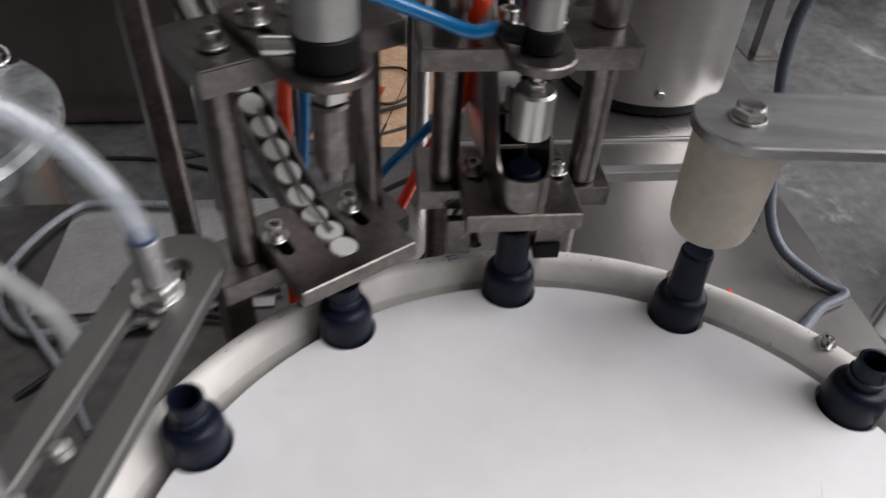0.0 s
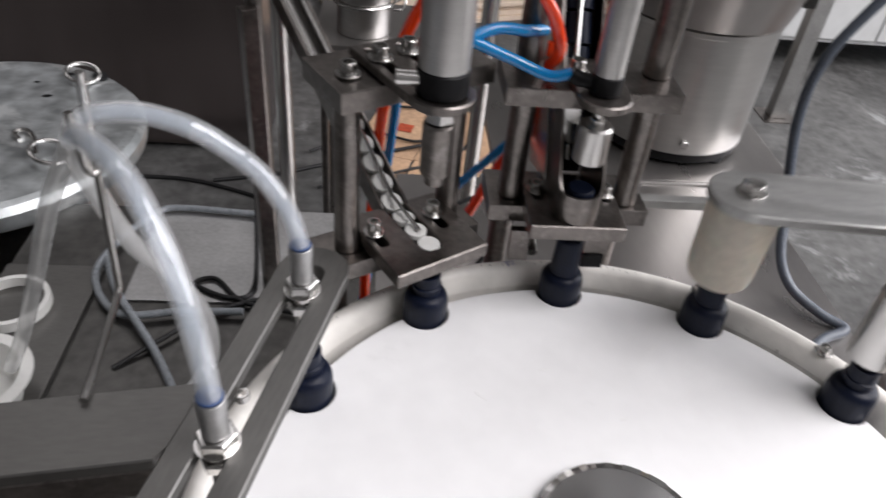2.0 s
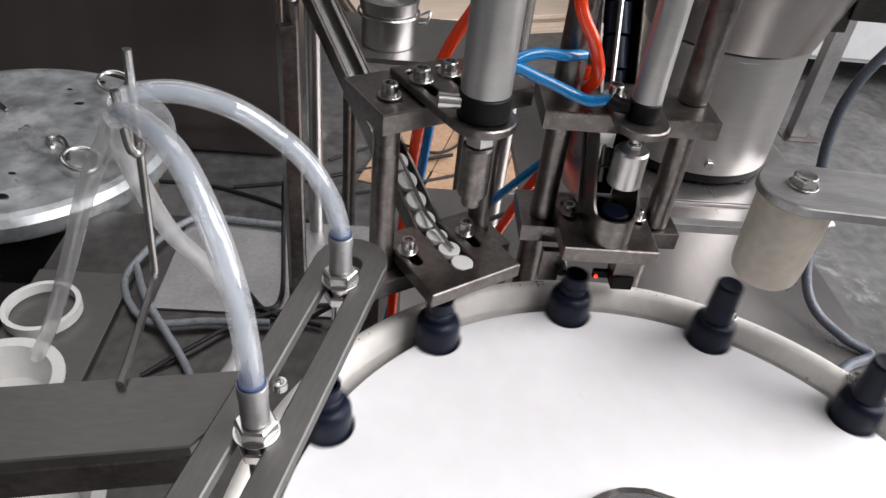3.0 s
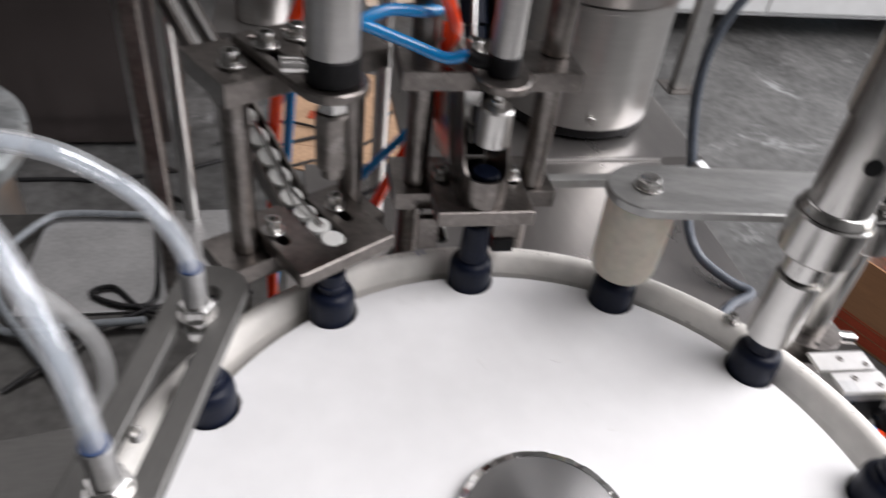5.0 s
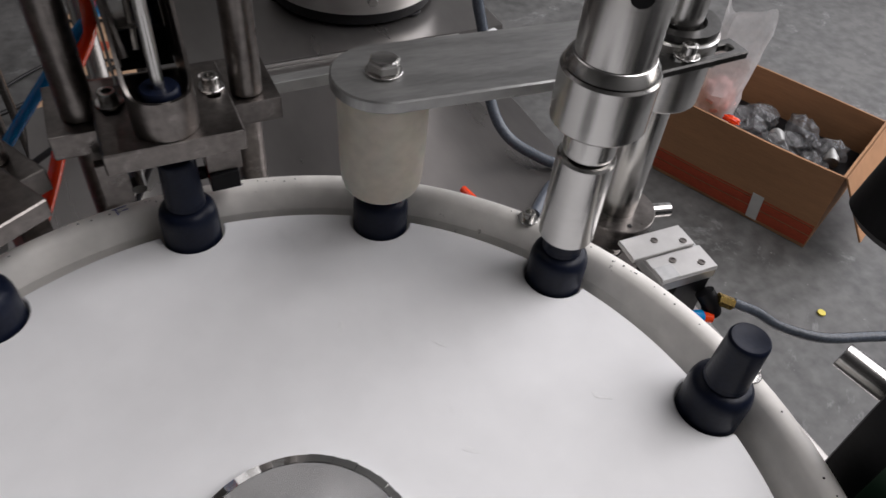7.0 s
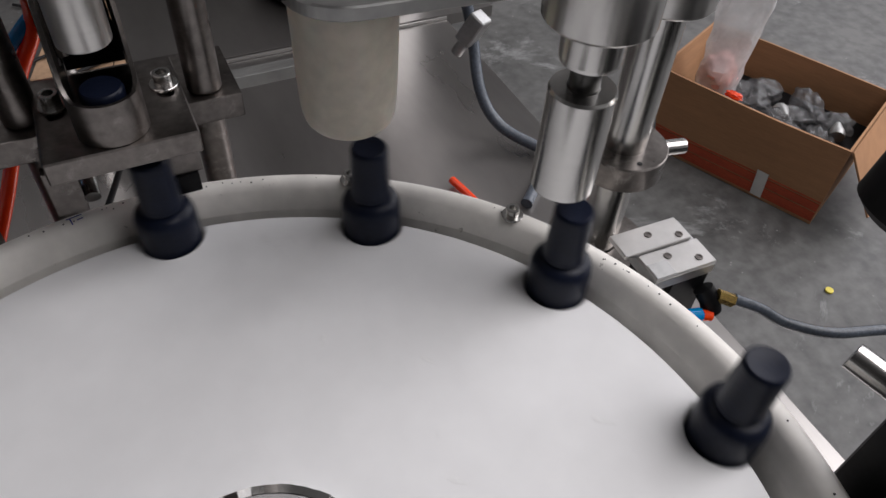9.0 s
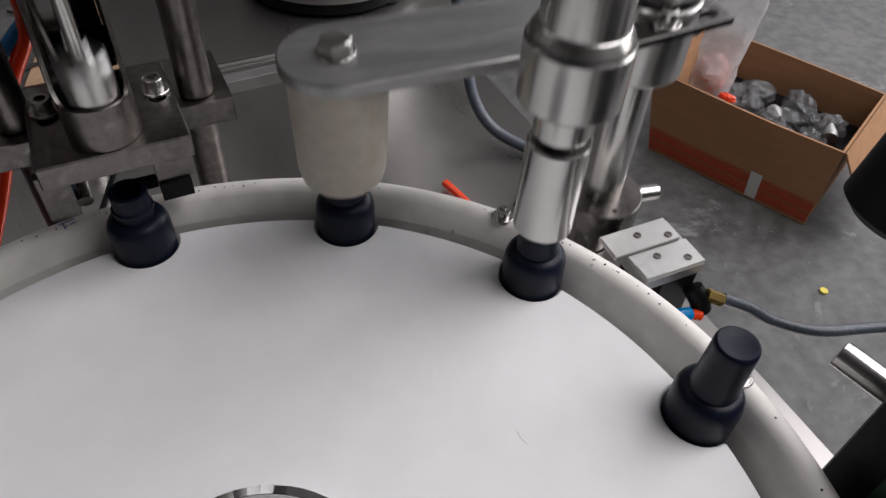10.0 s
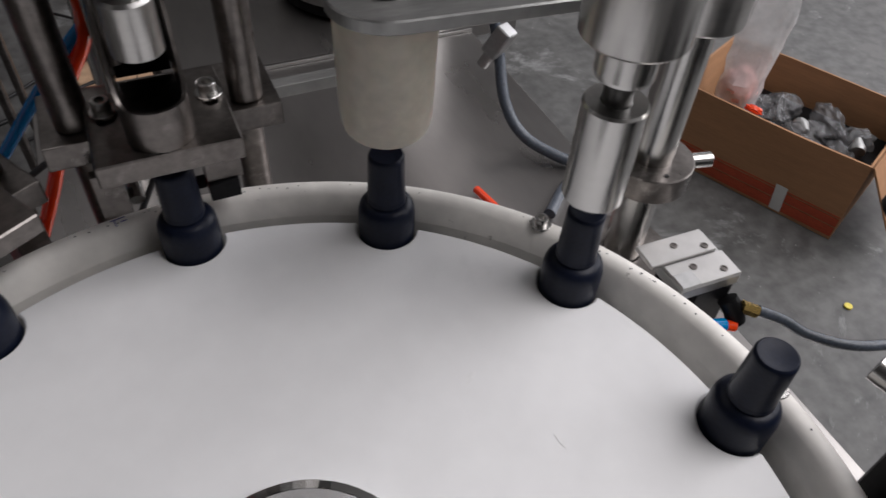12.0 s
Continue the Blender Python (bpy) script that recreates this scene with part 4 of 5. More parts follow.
tubing([(-0.0245, 0.2130, 1.0442), (-0.0228, 0.2065, 1.0520), (-0.0230, 0.2030, 1.0610), (-0.0300, 0.2000, 1.0780), (-0.0420, 0.2000, 1.1000), (-0.0500, 0.2000, 1.1500)], 0.0036, RED, "red pneumatic tube curving down to the cap station top plate")
tubing([(-0.0185, 0.1840, 1.0530), (-0.030, 0.186, 1.0500), (-0.048, 0.190, 1.0555), (-0.066, 0.190, 1.0625), (-0.0735, 0.190, 1.0665), (-0.060, 0.196, 1.0705), (-0.043, 0.202, 1.0680), (-0.030, 0.215, 1.064)], 0.0032, BLUE, "bright blue pneumatic tube looping between the cylinders")
tubing([(0.360, 0.42, 1.12), (0.2905, 0.42, 1.0106), (0.2718, 0.42, 0.9624), (0.2723, 0.42, 0.9165), (0.2794, 0.415, 0.8733), (0.286, 0.40, 0.83), (0.282, 0.37, 0.79), (0.2900, 0.345, 0.768), (0.312, 0.318, 0.758), (0.330, 0.300, 0.755), (0.300, 0.285, 0.755), (0.27, 0.26, 0.755)], 0.0050, GREYHOSE, "grey braided hose hanging over the table edge", "braided_hose", "hose")
part("plug", box(-0.008, 0.008, -0.0075, 0.0075, -0.014, 0.014, 0.003, 3), DULL, tagged(link("cable_connector", tube([(0, 0, -0.013), (0, 0, -0.028)], 0.0052, 12, smooth=False), DULL, m=pose(0.283, 0.392, 0.835, 25, 10, 30)), "pale plastic cable connector on the grey hose", "connector"))
tubing([(0.2270, 0.3076, 0.756), (0.2313, 0.2856, 0.756), (0.235, 0.26, 0.756)], 0.0033, RED, "short red tube end lying on the steel table")
for i, (pts, lab) in enumerate((
    ([(-0.60, 1.62, 0.006), (-0.43, 1.667, 0.006), (-0.32, 1.717, 0.006), (-0.15, 1.80, 0.006), (0.05, 1.85, 0.03)], "black cable lying across the concrete floor"),
    ([(-1.2, 1.60, 0.006), (-0.83, 1.626, 0.006), (-0.6, 1.60, 0.006), (-0.35, 1.45, 0.006), (-0.3, 1.1, 0.006)], "black cable lying across the concrete floor"),
    ([(-0.2364, 0.5239, 0.759), (-0.246, 0.47, 0.80), (-0.2448, 0.4392, 0.759), (-0.2316, 0.3353, 0.757), (-0.25, 0.318, 0.757), (-0.285, 0.335, 0.757), (-0.2677, 0.3432, 0.757), (-0.2382, 0.3127, 0.757), (-0.19, 0.30, 0.757)], "black sensor cable curled on the cover plate"),
    ([(-0.330, 0.235, 0.7525), (-0.30, 0.262, 0.757), (-0.26, 0.30, 0.757), (-0.20, 0.325, 0.757), (-0.15, 0.33, 0.757)], "black sensor cable lying on the table"),
    ([(-0.34, 1.80, 0.010), (-0.16, 1.92, 0.016), (0.0, 1.88, 0.016), (0.09, 1.98, 0.018), (0.05, 2.10, 0.018), (-0.08, 2.12, 0.016), (-0.22, 2.25, 0.010)], "black cable winding over the flattened carton"),
    ([(-0.30, 1.60, 0.010), (-0.05, 1.70, 0.016), (0.12, 1.80, 0.018), (0.22, 2.0, 0.018), (0.42, 2.2, 0.016)], "black cable winding over the flattened carton"),
    ([(-0.06, 0.32, 0.7525), (-0.02, 0.34, 0.80), (0.01, 0.35, 0.86), (-0.02, 0.34, 0.87), (-0.09, 0.33, 0.84), (-0.14, 0.32, 0.80), (-0.2, 0.31, 0.757)], "black cable looping behind the feeding stations"),
)):
    tubing(pts, 0.006 if i < 2 else (0.0045 if "carton" in lab else 0.0022), CABLE, lab, "cable", "cable")
tubing([(-0.236, 0.2983, 0.759), (-0.29, 0.296, 0.759), (-0.3415, 0.2927, 0.759), (-0.375, 0.34, 0.759), (-0.3689, 0.3923, 0.759), (-0.345, 0.44, 0.759), (-0.3214, 0.4500, 0.759), (-0.2466, 0.4441, 0.759)], 0.0034, GREYTUBE, "grey braided hose coiled on the cover plate", "braided_hose", "hose")
tubing([(-0.372, 0.365, 0.759), (-0.345, 0.31, 0.768), (-0.30, 0.25, 0.759), (-0.27, 0.20, 0.756)], 0.0034, GREYTUBE, "grey braided hose lying across the table", "braided_hose", "hose")


# ---- things on the table and behind it ----
def hopper_bowl():
    """Vibrating bowl feeder with a steel drum behind the table."""
    b = thing("bowl_feeder", "stainless steel vibrating bowl feeder drum on rubber feet", "bowl feeder", Matrix.Translation((0.264, 0.688, 0)))
    part("drum", lathe([(0.096, 0.768), (0.1, 0.769), (0.1, 0.924), (0.096, 0.926)], 64), BRUSHED, b, "brushed stainless drum")
    part("bowl", lathe([(0.096, 0.9262), (0.104, 0.9270), (0.108, 0.9400), (0.122, 0.985), (0.150, 1.06), (0.175, 1.11), (0.173, 1.114), (0.10, 1.04), (0.02, 1.03)], 64), SHEET, b, "flared stainless bowl")
    part("bolt", hexagon(0.006, 0, 0.006), POLISHED, b, m=pose(-0.012, -0.0995, 0.785, 90, 0, -7))
    part("band", lathe([(0.1002, 0.917), (0.1014, 0.918), (0.1014, 0.9235), (0.1002, 0.924)], 64), BRUSHED, b)
    for a in (-60, 60, 180):
        part("rubber_foot", rod(0.014, 0.7515, 0.7553, 20), BLACK, b, m=Matrix.Translation((0.085 * math.cos(radians(a)), 0.085 * math.sin(radians(a)), 0)))
    # Rubber base drawn wider, so its black also serves as the drum's shadow.
    part("base_and_gap_shade", rod(0.097, 0.7555, 0.7677, 56), BLACK, b, "black rubber base, widened to include the shadow under the drum")
    part("outlet_arm", box(0.100, 0.21, -0.075, -0.035, 0.966, 1.02, 0.003), DARKSTEEL, b, "dark outlet arm")
    part("arm_gusset", box(0.075, 0.104, -0.070, -0.040, 0.950, 0.985, 0.002), DARKSTEEL, b)
    return b


hopper_bowl()
for x, y, z in ((-0.0275, 0.45, 1.25), (-0.2115, 0.448, 1.02)):
    tagged(link("support_rod", rod(0.0075, 0.7537 if x < -0.1 else 0.7505, z, 20), POLISHED, m=Matrix.Translation((x, y, 0))), "polished steel support rod standing on the table", "support rod", "support rods")
t = thing("bowl_stand", "stainless steel stand plate under the bowl feeder", "stand")
part("stand_top", box(0.02, 0.40, 0.556, 0.90, 0.738, 0.751, 0.001), SHEET, t)
part("stand_column", box(0.12, 0.34, 0.62, 0.84, 0.0, 0.7378, 0.002), SHEET, t)


def plug_bowl():
    b = thing("plug_bowl_feeder", "small stainless bowl feeder with a wire clamp", "bowl feeder", Matrix.Translation((-0.165, 1.34, 0)))
    part("drum", lathe([(0.055, 0.60), (0.057, 0.601), (0.057, 0.668), (0.054, 0.67)], 48), BRUSHED, b)
    part("bowl", lathe([(0.054, 0.6705), (0.060, 0.672), (0.064, 0.70), (0.060, 0.701), (0.050, 0.69), (0.02, 0.685)], 48), BRUSHED, b)
    part("wire_clamp", torus(0.064, 0.003, 40, 8), POLISHED, b, m=Matrix.Translation((0, 0, 0.667)))
    part("clamp_lever", tube([(0.066, -0.01, 0.668), (0.085, -0.02, 0.68), (0.08, -0.03, 0.66), (0.062, -0.025, 0.655)], 0.003, 8), POLISHED, b)
    part("stand_top", box(-0.10, 0.22, -0.09, 0.16, 0.588, 0.5995, 0.001), SHEET, b)
    for x, y in ((-0.08, -0.07), (0.20, -0.07), (-0.08, 0.14), (0.20, 0.14)):
        part("stand_leg", rod(0.009, 0.0, 0.5878, 14), STEEL, b, m=Matrix.Translation((x, y, 0)))
    return b


plug_bowl()


def liquid_tank():
    k = thing("liquid_tank", "stainless steel tank with a stained round lid and ring handles", "tank", Matrix.Translation((-0.575, 0.570, 0)))
    part("lid", lathe([(0.172, 0.745), (0.178, 0.746), (0.180, 0.752), (0.180, 0.764), (0.174, 0.771), (0.165, 0.7725), (0.05, 0.774), (0.0, 0.774)], 72), LIDMAT, k, "stained stainless lid")
    part("vessel", lathe([(0.145, 0.0), (0.150, 0.01), (0.150, 0.735), (0.146, 0.7448)], 64), BRUSHED, k)
    for x, y, r in ((0.078, 0.128, 15), (0.105, -0.060, 40)):
        h = part("ring_handle", torus(0.0190, 0.0026), POLISHED, k, "polished ring handle", m=pose(x, y, 0.782, 14, 10, r))
        part("boss", rod(0.009, -0.010, 0.0, 18), BLACK, h, m=Matrix.Translation((0.020, 0, -0.001)))
    part("hook_latch", tube([(0.062, -0.030, 0.776), (0.052, -0.018, 0.778), (0.060, -0.010, 0.778), (0.075, -0.025, 0.777), (0.090, -0.060, 0.777)], 0.0026, 8), POLISHED, k, "bent wire latch")
    part("hook_latch", tube([(-0.05, 0.075, 0.7765), (-0.035, 0.06, 0.7765), (-0.02, 0.045, 0.7765)], 0.002, 8), STEEL, k)
    for i in range(9):
        a, r = random.uniform(0, 6.28), random.uniform(0.03, 0.15)
        s = random.uniform(0.003, 0.008)
        part("stain", plate([(s * (1 + 0.3 * math.sin(2 * q + i)) * math.cos(q), 0.6 * s * math.sin(q)) for q in [j * math.pi / 7 for j in range(14)]], [], 0.7742, 0.7744, 0), BLACK, k, "dark dried stain", m=Matrix.Translation((r * math.cos(a), r * math.sin(a), 0)))
    return k


liquid_tank()


def pump_box():
    p = thing("pump_box", "dark grey sheet metal pump box on the table", "pump box")
    part("case", box(-0.458, -0.372, 0.140, 0.356, 0.7516, 0.757, 0.001), ARMDARK, p, "grey metal cover")
    part("chassis", box(-0.62, -0.462, 0.10, 0.36, 0.40, 0.735, 0.004), BLACK, p)
    return p


pump_box()
tagged(link("tape_ring", lathe([(0.0275, 0.0), (0.0320, 0.0), (0.0320, 0.0095), (0.0275, 0.0095), (0.0275, 0.0)], 44, cap=False), PLUG, m=pose(-0.4310, 0.2980, 0.7573, 0, 0, 0)), "white plastic ring lying on the grey cover", "ring")
for (x, y), lab in (((-0.415, 0.192), "white plastic measuring cup on the grey cover"), ((-0.355, 0.100), "white plastic cup standing on the table")):
    c = tagged(link("plastic_cup", lathe([(0.030, 0.0), (0.032, 0.001), (0.040, 0.028), (0.046, 0.0285), (0.046, 0.0305), (0.037, 0.0305), (0.029, 0.003)], 40), PLUG, m=Matrix.Translation((x, y, 0.7575 if y > 0.15 else 0.7508))), lab, "cup", "white cups")


def cabinet(name, x0, x1, y0, y1, z0, z1, mat, label, seams):
    c = thing(name, label, "cabinet")
    part("body", box(x0, x1, y0, y1, z0, z1, 0.004), mat, c)
    for s in seams:
        part("door", box(s[0], s[1], y0 - 0.014, y0 - 0.0005, z0 + 0.02, z1 - 0.03, 0.003), mat, c)
    for x in (x0 + 0.05, x1 - 0.05):
        for y in (y0 + 0.05, y1 - 0.05):
            part("foot", rod(0.025, 0.0, z0 - 0.0004, 16), STEEL, c, m=Matrix.Translation((x, y, 0)))
    return c


cabinet("steel_cabinet", -2.3, -0.47, 1.80, 2.5, 0.015, 1.9, DARKSHEET, "tall dark reflective stainless cabinet against the hall wall", [(-2.29, -1.39), (-1.38, -0.48)])
cabinet("pale_cabinet", 1.05, 3.2, 2.66, 3.3, 0.13, 1.7, PANEL, "pale grey painted cabinet standing on short feet", [(1.06, 1.92), (1.93, 3.19)])


def flat_carton():
    """Unfolded carton: four panels with slits between the flaps, one flap curled up."""
    k = thing("flattened_carton", "flattened tan cardboard carton with red print lying on the floor", "cardboard", pose(-0.25, 1.70, 0, 0, 0, -16))
    for i, (x0, x1, lift) in enumerate(((0.0, 0.20, 0.0), (0.204, 0.42, 0.002), (0.424, 0.62, 0.0), (0.624, 0.84, 0.003))):
        part("panel", box(x0, x1, 0.14, 0.50, 0.001 + lift, 0.006 + lift, 0.001, 1), BOARD, k)
        part("flap", box(x0 + 0.003, x1 - 0.003, -0.13, 0.0, 0, 0.005, 0.001, 1), BOARD, k, m=pose(0, 0.137, 0.0015 + lift, -2.5 * (i % 2), 0, 0))
        part("flap", box(x0 + 0.003, x1 - 0.003, 0.0, 0.13, 0, 0.005, 0.001, 1), BOARD, k, m=pose(0, 0.503, 0.0015 + lift, 4 + 5 * (i % 2), 0, 0))
    for x, y, w, d in ((0.22, 0.03, 0.07, 0.03), (0.26, 0.068, 0.05, 0.02), (0.10, 0.30, 0.05, 0.05), (0.50, 0.22, 0.09, 0.02), (0.50, 0.25, 0.06, 0.012)):
        part("print_patch", box(x, x + w, y, y + d, 0.0085, 0.0088, 0), CARDRED, k, "faded red printed patch")
    return k


flat_carton()


def board_stack():
    k = thing("board_stack", "stack of cream boards lying on the concrete floor", "boards", pose(-0.30, 2.76, 0, 0, 0, 19))
    for i in range(4):
        part("board", box(0.01 * (i % 2), 1.33 + 0.02 * (i % 3), 0.012 * (i % 3), 0.9, 0.001 + i * 0.022, 0.0215 + i * 0.022, 0.0015, 1), CREAM, k)
    return k


board_stack()
t = thing("steel_post", "grey steel post standing on the floor before the pale cabinet", "post")
part("post", box(1.335, 1.395, 2.20, 2.25, 0.004, 1.25, 0.003), ARMPLATE, t)
part("foot_plate", box(1.30, 1.43, 2.165, 2.285, 0.0, 0.0038, 0.0008), STEEL, t)


def cardboard_box():
    a, b, c = Vector((1.185, 0.975)), Vector((1.352, 0.601)), Vector((1.60, 0.72))
    ux = (b - a).normalized()
    uy = Vector((-ux.y, ux.x))
    L, W, H = (b - a).length, 0.30, 0.215
    m = Matrix.Translation((a.x, a.y, 0)) @ Matrix(((ux.x, uy.x, 0, 0), (ux.y, uy.y, 0, 0), (0, 0, 1, 0), (0, 0, 0, 1)))
    k = thing("cardboard_box", "open brown cardboard box with a red printed band", "cardboard box", m)
    t = 0.005

    def flared(bm):
        """The far end bulges outwards towards the rim, the walls bow a little."""
        bmesh.ops.subdivide_edges(bm, edges=[e for e in bm.edges if e.calc_length() > 0.1], cuts=5, use_grid_fill=True)
        for v in bm.verts:
            h = v.co.z / H
            v.co.x -= 0.05 * h * (1 - v.co.x / L)
            v.co.y += 0.006 * math.sin(math.pi * v.co.x / L) * h * (-1 if v.co.y < W / 2 else 1) + 0.003 * noise.noise(v.co * 9)
        return bm

    part("base", box(0, L, 0, W, 0.001, 0.006, 0), CARD, k)
    part("side", flared(box(0, L, 0, t, 0.0062, H, 0)), CARD, k)
    part("side", flared(box(0, L, W - t, W, 0.0062, H, 0)), CARD, k)
    part("side", flared(box(0, t, t + 0.0005, W - t - 0.0005, 0.0062, H, 0)), CARD, k)
    part("side", flared(box(L - t, L, t + 0.0005, W - t - 0.0005, 0.0062, H, 0)), CARD, k)
    for z0, z1 in ((0.010, 0.036), (0.040, 0.062), (0.066, 0.069)):
        part("red_band", flared(box(0.002, L - 0.002, -0.0014, -0.0004, z0, z1, 0)), CARDRED, k, "red printed band")
    part("tape_strip", flared(box(L * 0.635, L * 0.70, -0.0030, -0.0020, 0.008, 0.078, 0)), TAPE, k, "pale tape strip")
    part("flap", box(0, 0.16, 0.0, W, 0, t, 0.001, 1), CARD, k, "folded-out flap", m=pose(L + 0.0005, 0, H - 0.001, 0, 55, 0))
    return k


BOXM = cardboard_box().matrix_basis.copy()


def crumple(r, sx, sy, sz, seed, amount=0.5):
    bm = bmesh.new()
    bmesh.ops.create_icosphere(bm, subdivisions=4, radius=1)
    for v in bm.verts:
        n = noise.noise(v.co * 2.3 + Vector((seed, 0, 0))) * amount + noise.noise(v.co * 6 + Vector((0, seed, 0))) * amount * 0.4
        v.co = Vector((v.co.x * sx, v.co.y * sy, v.co.z * sz)) * r * (1 + n)
    return bm


POLYWRAP = material("grey_film_bag", (0.15, 0.15, 0.155), 0.2, 0.0, 0.6, 45, 0.9, alpha=0.5)


def film_bag(w, d, h, seed):
    """Upright film bag: flat crumpled sides, wider at the filled bottom, gathered mouth."""
    bm = bmesh.new()
    rows = []
    for i in range(15):
        f = i / 14
        sx, sy = w * (0.85 + 0.25 * f), d * (1.0 - 0.75 * f)
        ring = []
        for k in range(32):
            a = 2 * math.pi * k / 32
            c, n = math.cos(a), math.sin(a)
            q = Vector((math.copysign(abs(c) ** 0.5, c) * sx, math.copysign(abs(n) ** 0.7, n) * sy, f * h))
            e = noise.noise(q * 22 + Vector((seed, 0, 0))) * 0.010 + noise.noise(q * 60) * 0.004
            ring.append(bm.verts.new(q + Vector((c * e, n * e * 2, 0.02 * f * math.sin(a * 3 + seed)))))
        rows.append(ring)
    for r0, r1 in zip(rows, rows[1:]):
        for k in range(32):
            bm.faces.new((r0[k], r0[(k + 1) % 32], r1[(k + 1) % 32], r1[k]))
    bm.faces.new(list(reversed(rows[0])))
    return bm


BAGS = ((0.15, 0.07, 0.05, 20), (0.16, 0.16, 0.045, 80), (0.24, 0.08, 0.055, 140), (0.25, 0.18, 0.05, 30), (0.33, 0.10, 0.055, 100),
        (0.34, 0.21, 0.05, 60), (0.09, 0.19, 0.05, 10), (0.15, 0.24, 0.045, 50), (0.26, 0.25, 0.04, 120))
for i, (x, y, r, turn) in enumerate(BAGS):
    m = BOXM @ Matrix.Translation((x, y * 0.8, 0.140 + 0.008 * (i % 3))) @ pose(0, 0, 0, 12 * (i % 3 - 1), 10 * (i % 2), turn)
    if i < 4:
        tagged(link("parts_bag", crumple(r, 1.15, 0.75, 0.62, i * 3.7, 0.26), POLYWRAP, m=m), "crumpled clear film bag of small metal parts", "parts bag", "bags in the box")
    else:
        copy_thing(bpy.data.objects["parts_bag" if i % 4 == 0 else "parts_bag.%03d" % (i % 4)], m)
for i, (x, y, turn) in enumerate(((0.22, 0.11, 40), (0.36, 0.10, 200))):
    m = BOXM @ Matrix.Translation((x, y, 0.172)) @ pose(0, 0, 0, 78, 0, turn)
    if i == 0:
        CONE = tagged(link("steel_cone", lathe([(0.0, 0.0), (0.017, 0.0), (0.018, 0.012), (0.007, 0.042), (0.0, 0.043)], 24), ARMPLATE, m=m), "shiny turned steel cone lying in the box", "metal part", "cones in the box")
    else:
        copy_thing(CONE, m)
# Added black block: gives the box its shaded depth below the bags.
tagged(link("dark_box_filler", box(0.006, 0.40, 0.006, 0.292, 0.0065, 0.115, 0.004), BLACK, m=BOXM), "black filler block in place of the shade between the bags", "bundle")
tagged(link("red_piece", crumple(0.016, 1.3, 0.6, 0.5, 2.0, 0.4), RED, m=BOXM @ Matrix.Translation((0.125, 0.05, 0.195))), "small red plastic piece in the box", "plastic piece")
g = thing("plastic_bag", "clear plastic bag with pink powder standing in the box", "plastic bag", BOXM @ Matrix.Translation((0.060, 0.10, 0.117)))
part("film", film_bag(0.052, 0.050, 0.31, 5.0), POLY, g, "clear crumpled film")
part("powder", crumple(0.050, 0.85, 0.75, 1.0, 9.0, 0.25), PINK, g, "pale pink powder", m=Matrix.Translation((0, 0, 0.085)))
tagged(link("brass_bit", lathe([(0.008, 0), (0.009, 0.002), (0.0085, 0.005), (0.004, 0.0055), (0, 0.004)], 18), YELLOW, m=Matrix.Translation((1.2374, 0.4304, 0.0))), "small yellow brass bit on the concrete floor", "metal bit")


# ---- what moves ----
INDEX = (2.45, 5.70, 8.86)          # start of each step of the turntable
LASTS = (0.72, 0.72, 0.89)          # seconds that each step takes
EASE = (0.0, 0.05, 0.14, 0.27, 0.43, 0.60, 0.76, 0.88, 0.96, 1.0)


def steps(t):
    """How many pockets the turntable has gone on by t."""
    n = 0.0
    for s, length in zip(INDEX, LASTS):
        u = (t - s) / length * (len(EASE) - 1)
        if u >= len(EASE) - 1:
            n += 1
        elif u > 0:
            i = int(u)
            n += EASE[i] + (EASE[i + 1] - EASE[i]) * (u - i)
    return n


def ramp(t, marks):
    """Value at t along (time, value) marks, eased."""
    if t <= marks[0][0]:
        return marks[0][1]
    for (a, p), (b, q) in zip(marks, marks[1:]):
        if t <= b:
            u = (t - a) / (b - a)
            return p + (q - p) * u * u * (3 - 2 * u)
    return marks[-1][1]


def cycle(shape):
    """Marks over the whole clip from marks within one machine cycle, told from the start of a step."""
    out = []
    for s in (INDEX[0] - 3.25, *INDEX, INDEX[2] + 3.25):
        out += [(s + a, v) for a, v in shape]
    return sorted(out)


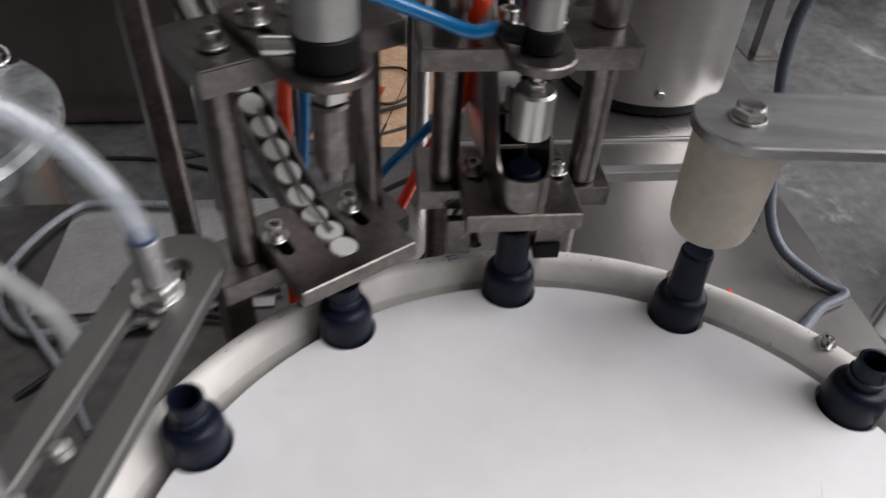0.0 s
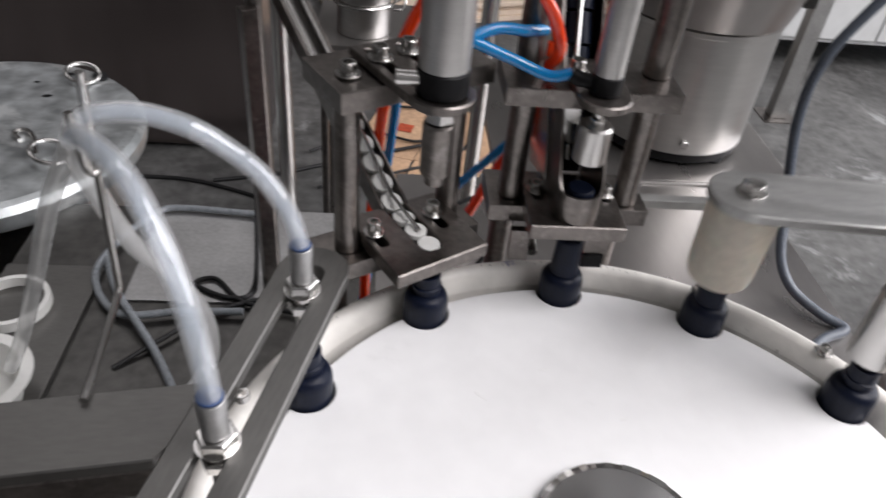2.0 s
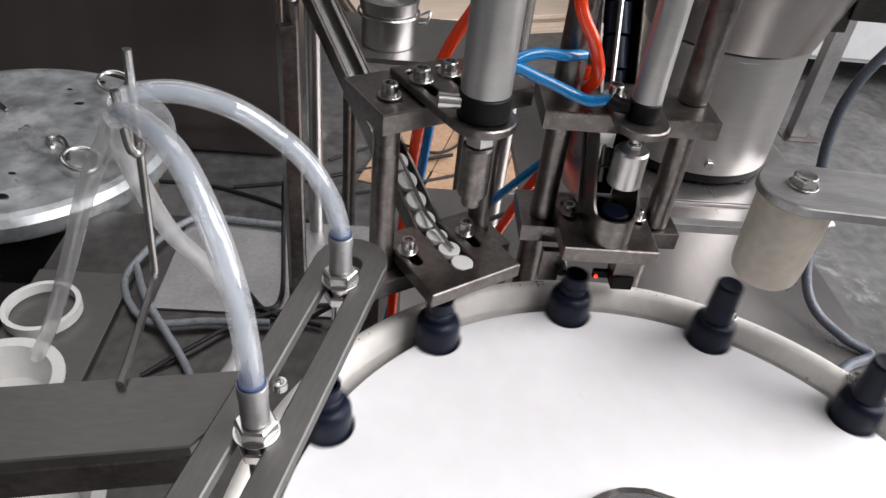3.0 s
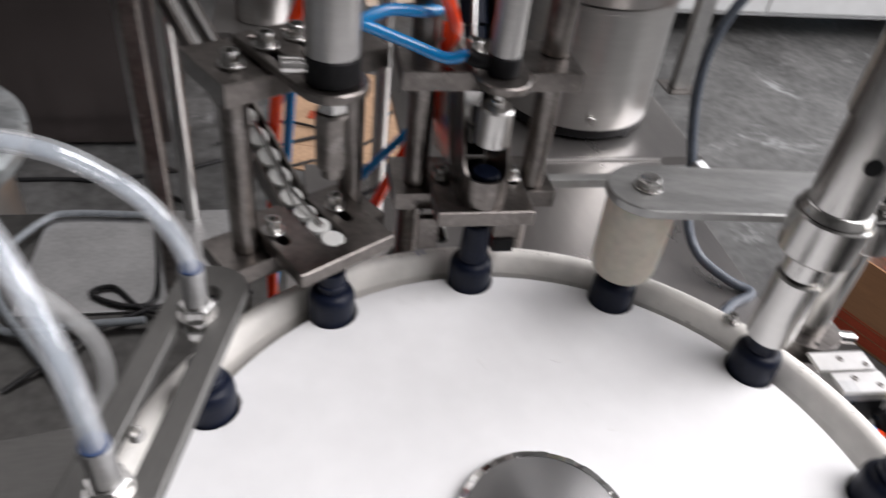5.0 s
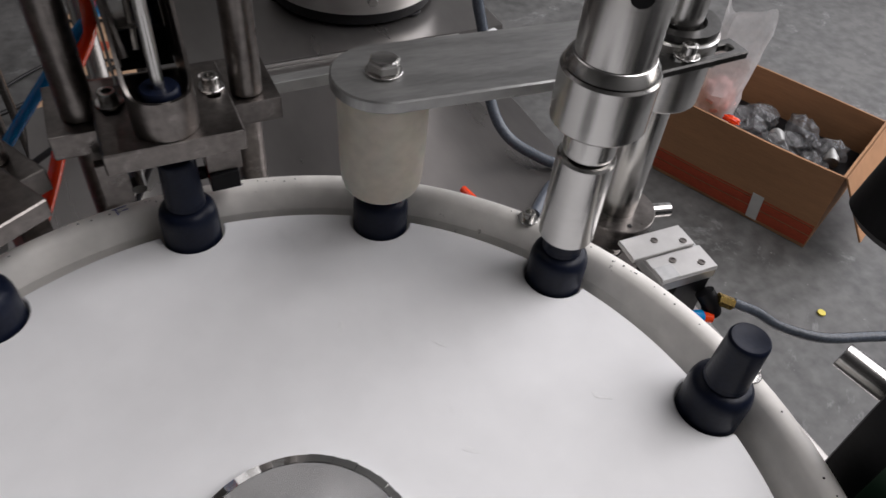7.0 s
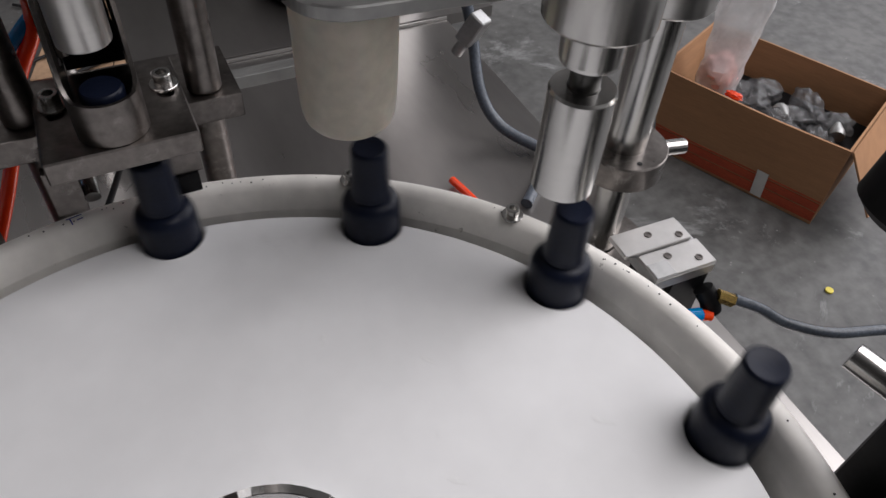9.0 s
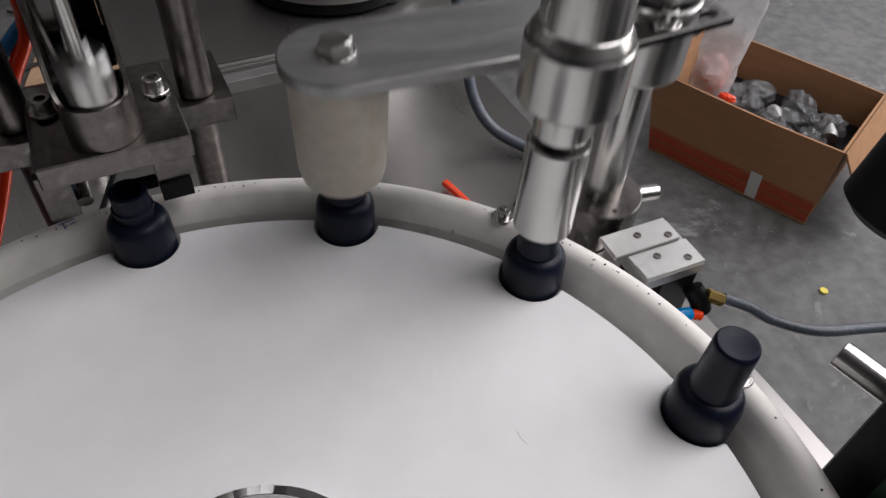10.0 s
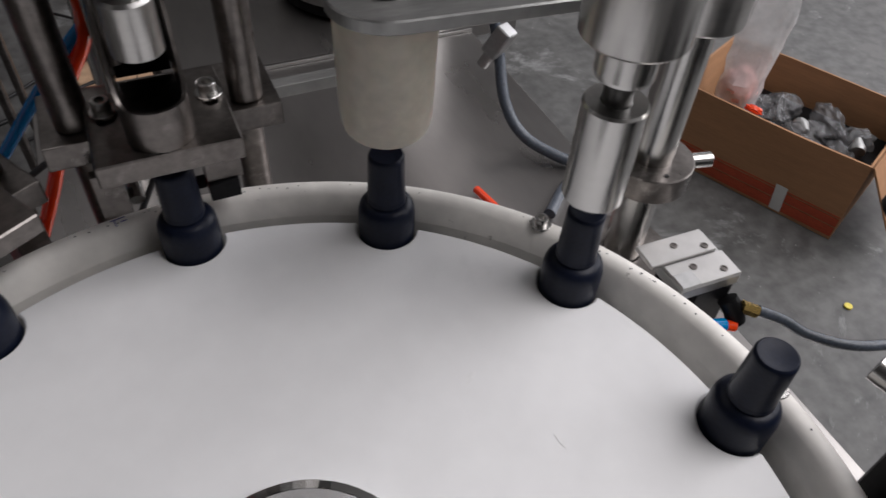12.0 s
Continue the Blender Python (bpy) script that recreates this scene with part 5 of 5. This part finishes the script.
TIMES = [round(0.1 * i, 1) for i in range(121)]
UP = 0.0365
LIFT_MARKS = cycle([(-0.62, 0.0), (-0.20, UP), (0.78, UP), (1.27, 0.0)])
FILL_MARKS = cycle([(-0.85, 0.0), (0.08, 0.030), (0.85, 0.030), (1.35, 0.0)])
PUNCH_MARKS = cycle([(1.03, 0.0), (1.23, -0.049), (2.18, -0.049), (2.42, 0.0)])
DROP = {2: 3.65, 1: 6.90, 0: 10.15}     # when each cap is pushed down on to its bottle


def seat(k, t):
    a = radians(90 - (k - 3 + steps(t)) * STATION)
    return pose(RC * math.cos(a), RC * math.sin(a), 0.90, 0, 0, math.degrees(a))


def motions():
    moving = [t for t in TIMES if any(s - 0.05 <= t <= s + 1.0 for s in INDEX)]
    keys = sorted({0.0, 12.0, *moving})
    walk(TURNTABLE, [(t, pose(0, 0, 0, 0, 0, -steps(t) * STATION)) for t in keys])
    for k, b in BOTTLES.items():
        walk(b, [(t, seat(k, t)) for t in keys])
    for k, c in CAPS.items():
        drop = DROP.get(k, -1)
        lift = lambda t: 0.0 if drop < 0 else ramp(t, [(drop - 0.15, 0.037), (drop + 0.05, 0.0)])
        at = lambda t: seat(k, t) if t >= drop - 0.2 else seat(k, drop)
        when = sorted({*keys, *[t for t in TIMES if abs(t - drop) < 0.35]}) if drop > 0 else keys
        walk(c, [(t, Matrix.Translation((0, 0, lift(t))) @ at(t)) for t in when])
    walk(LIFT, [(t, Matrix.Translation((0, 0, ramp(t, LIFT_MARKS)))) for t in TIMES])
    # the sprung chuck hangs out of its ring while the lift is up
    walk(CHUCK, [(t, Matrix.Translation((RC * math.cos(radians(30)), RC * math.sin(radians(30)), -0.0095 * ramp(t, LIFT_MARKS) / UP))) for t in TIMES])
    walk(FILLING_HEAD, [(t, Matrix.Translation((0, 0, ramp(t, FILL_MARKS)))) for t in TIMES])
    walk(CAP_PUNCH, [(t, Matrix.Translation((0, RC, ramp(t, PUNCH_MARKS)))) for t in TIMES])


motions()
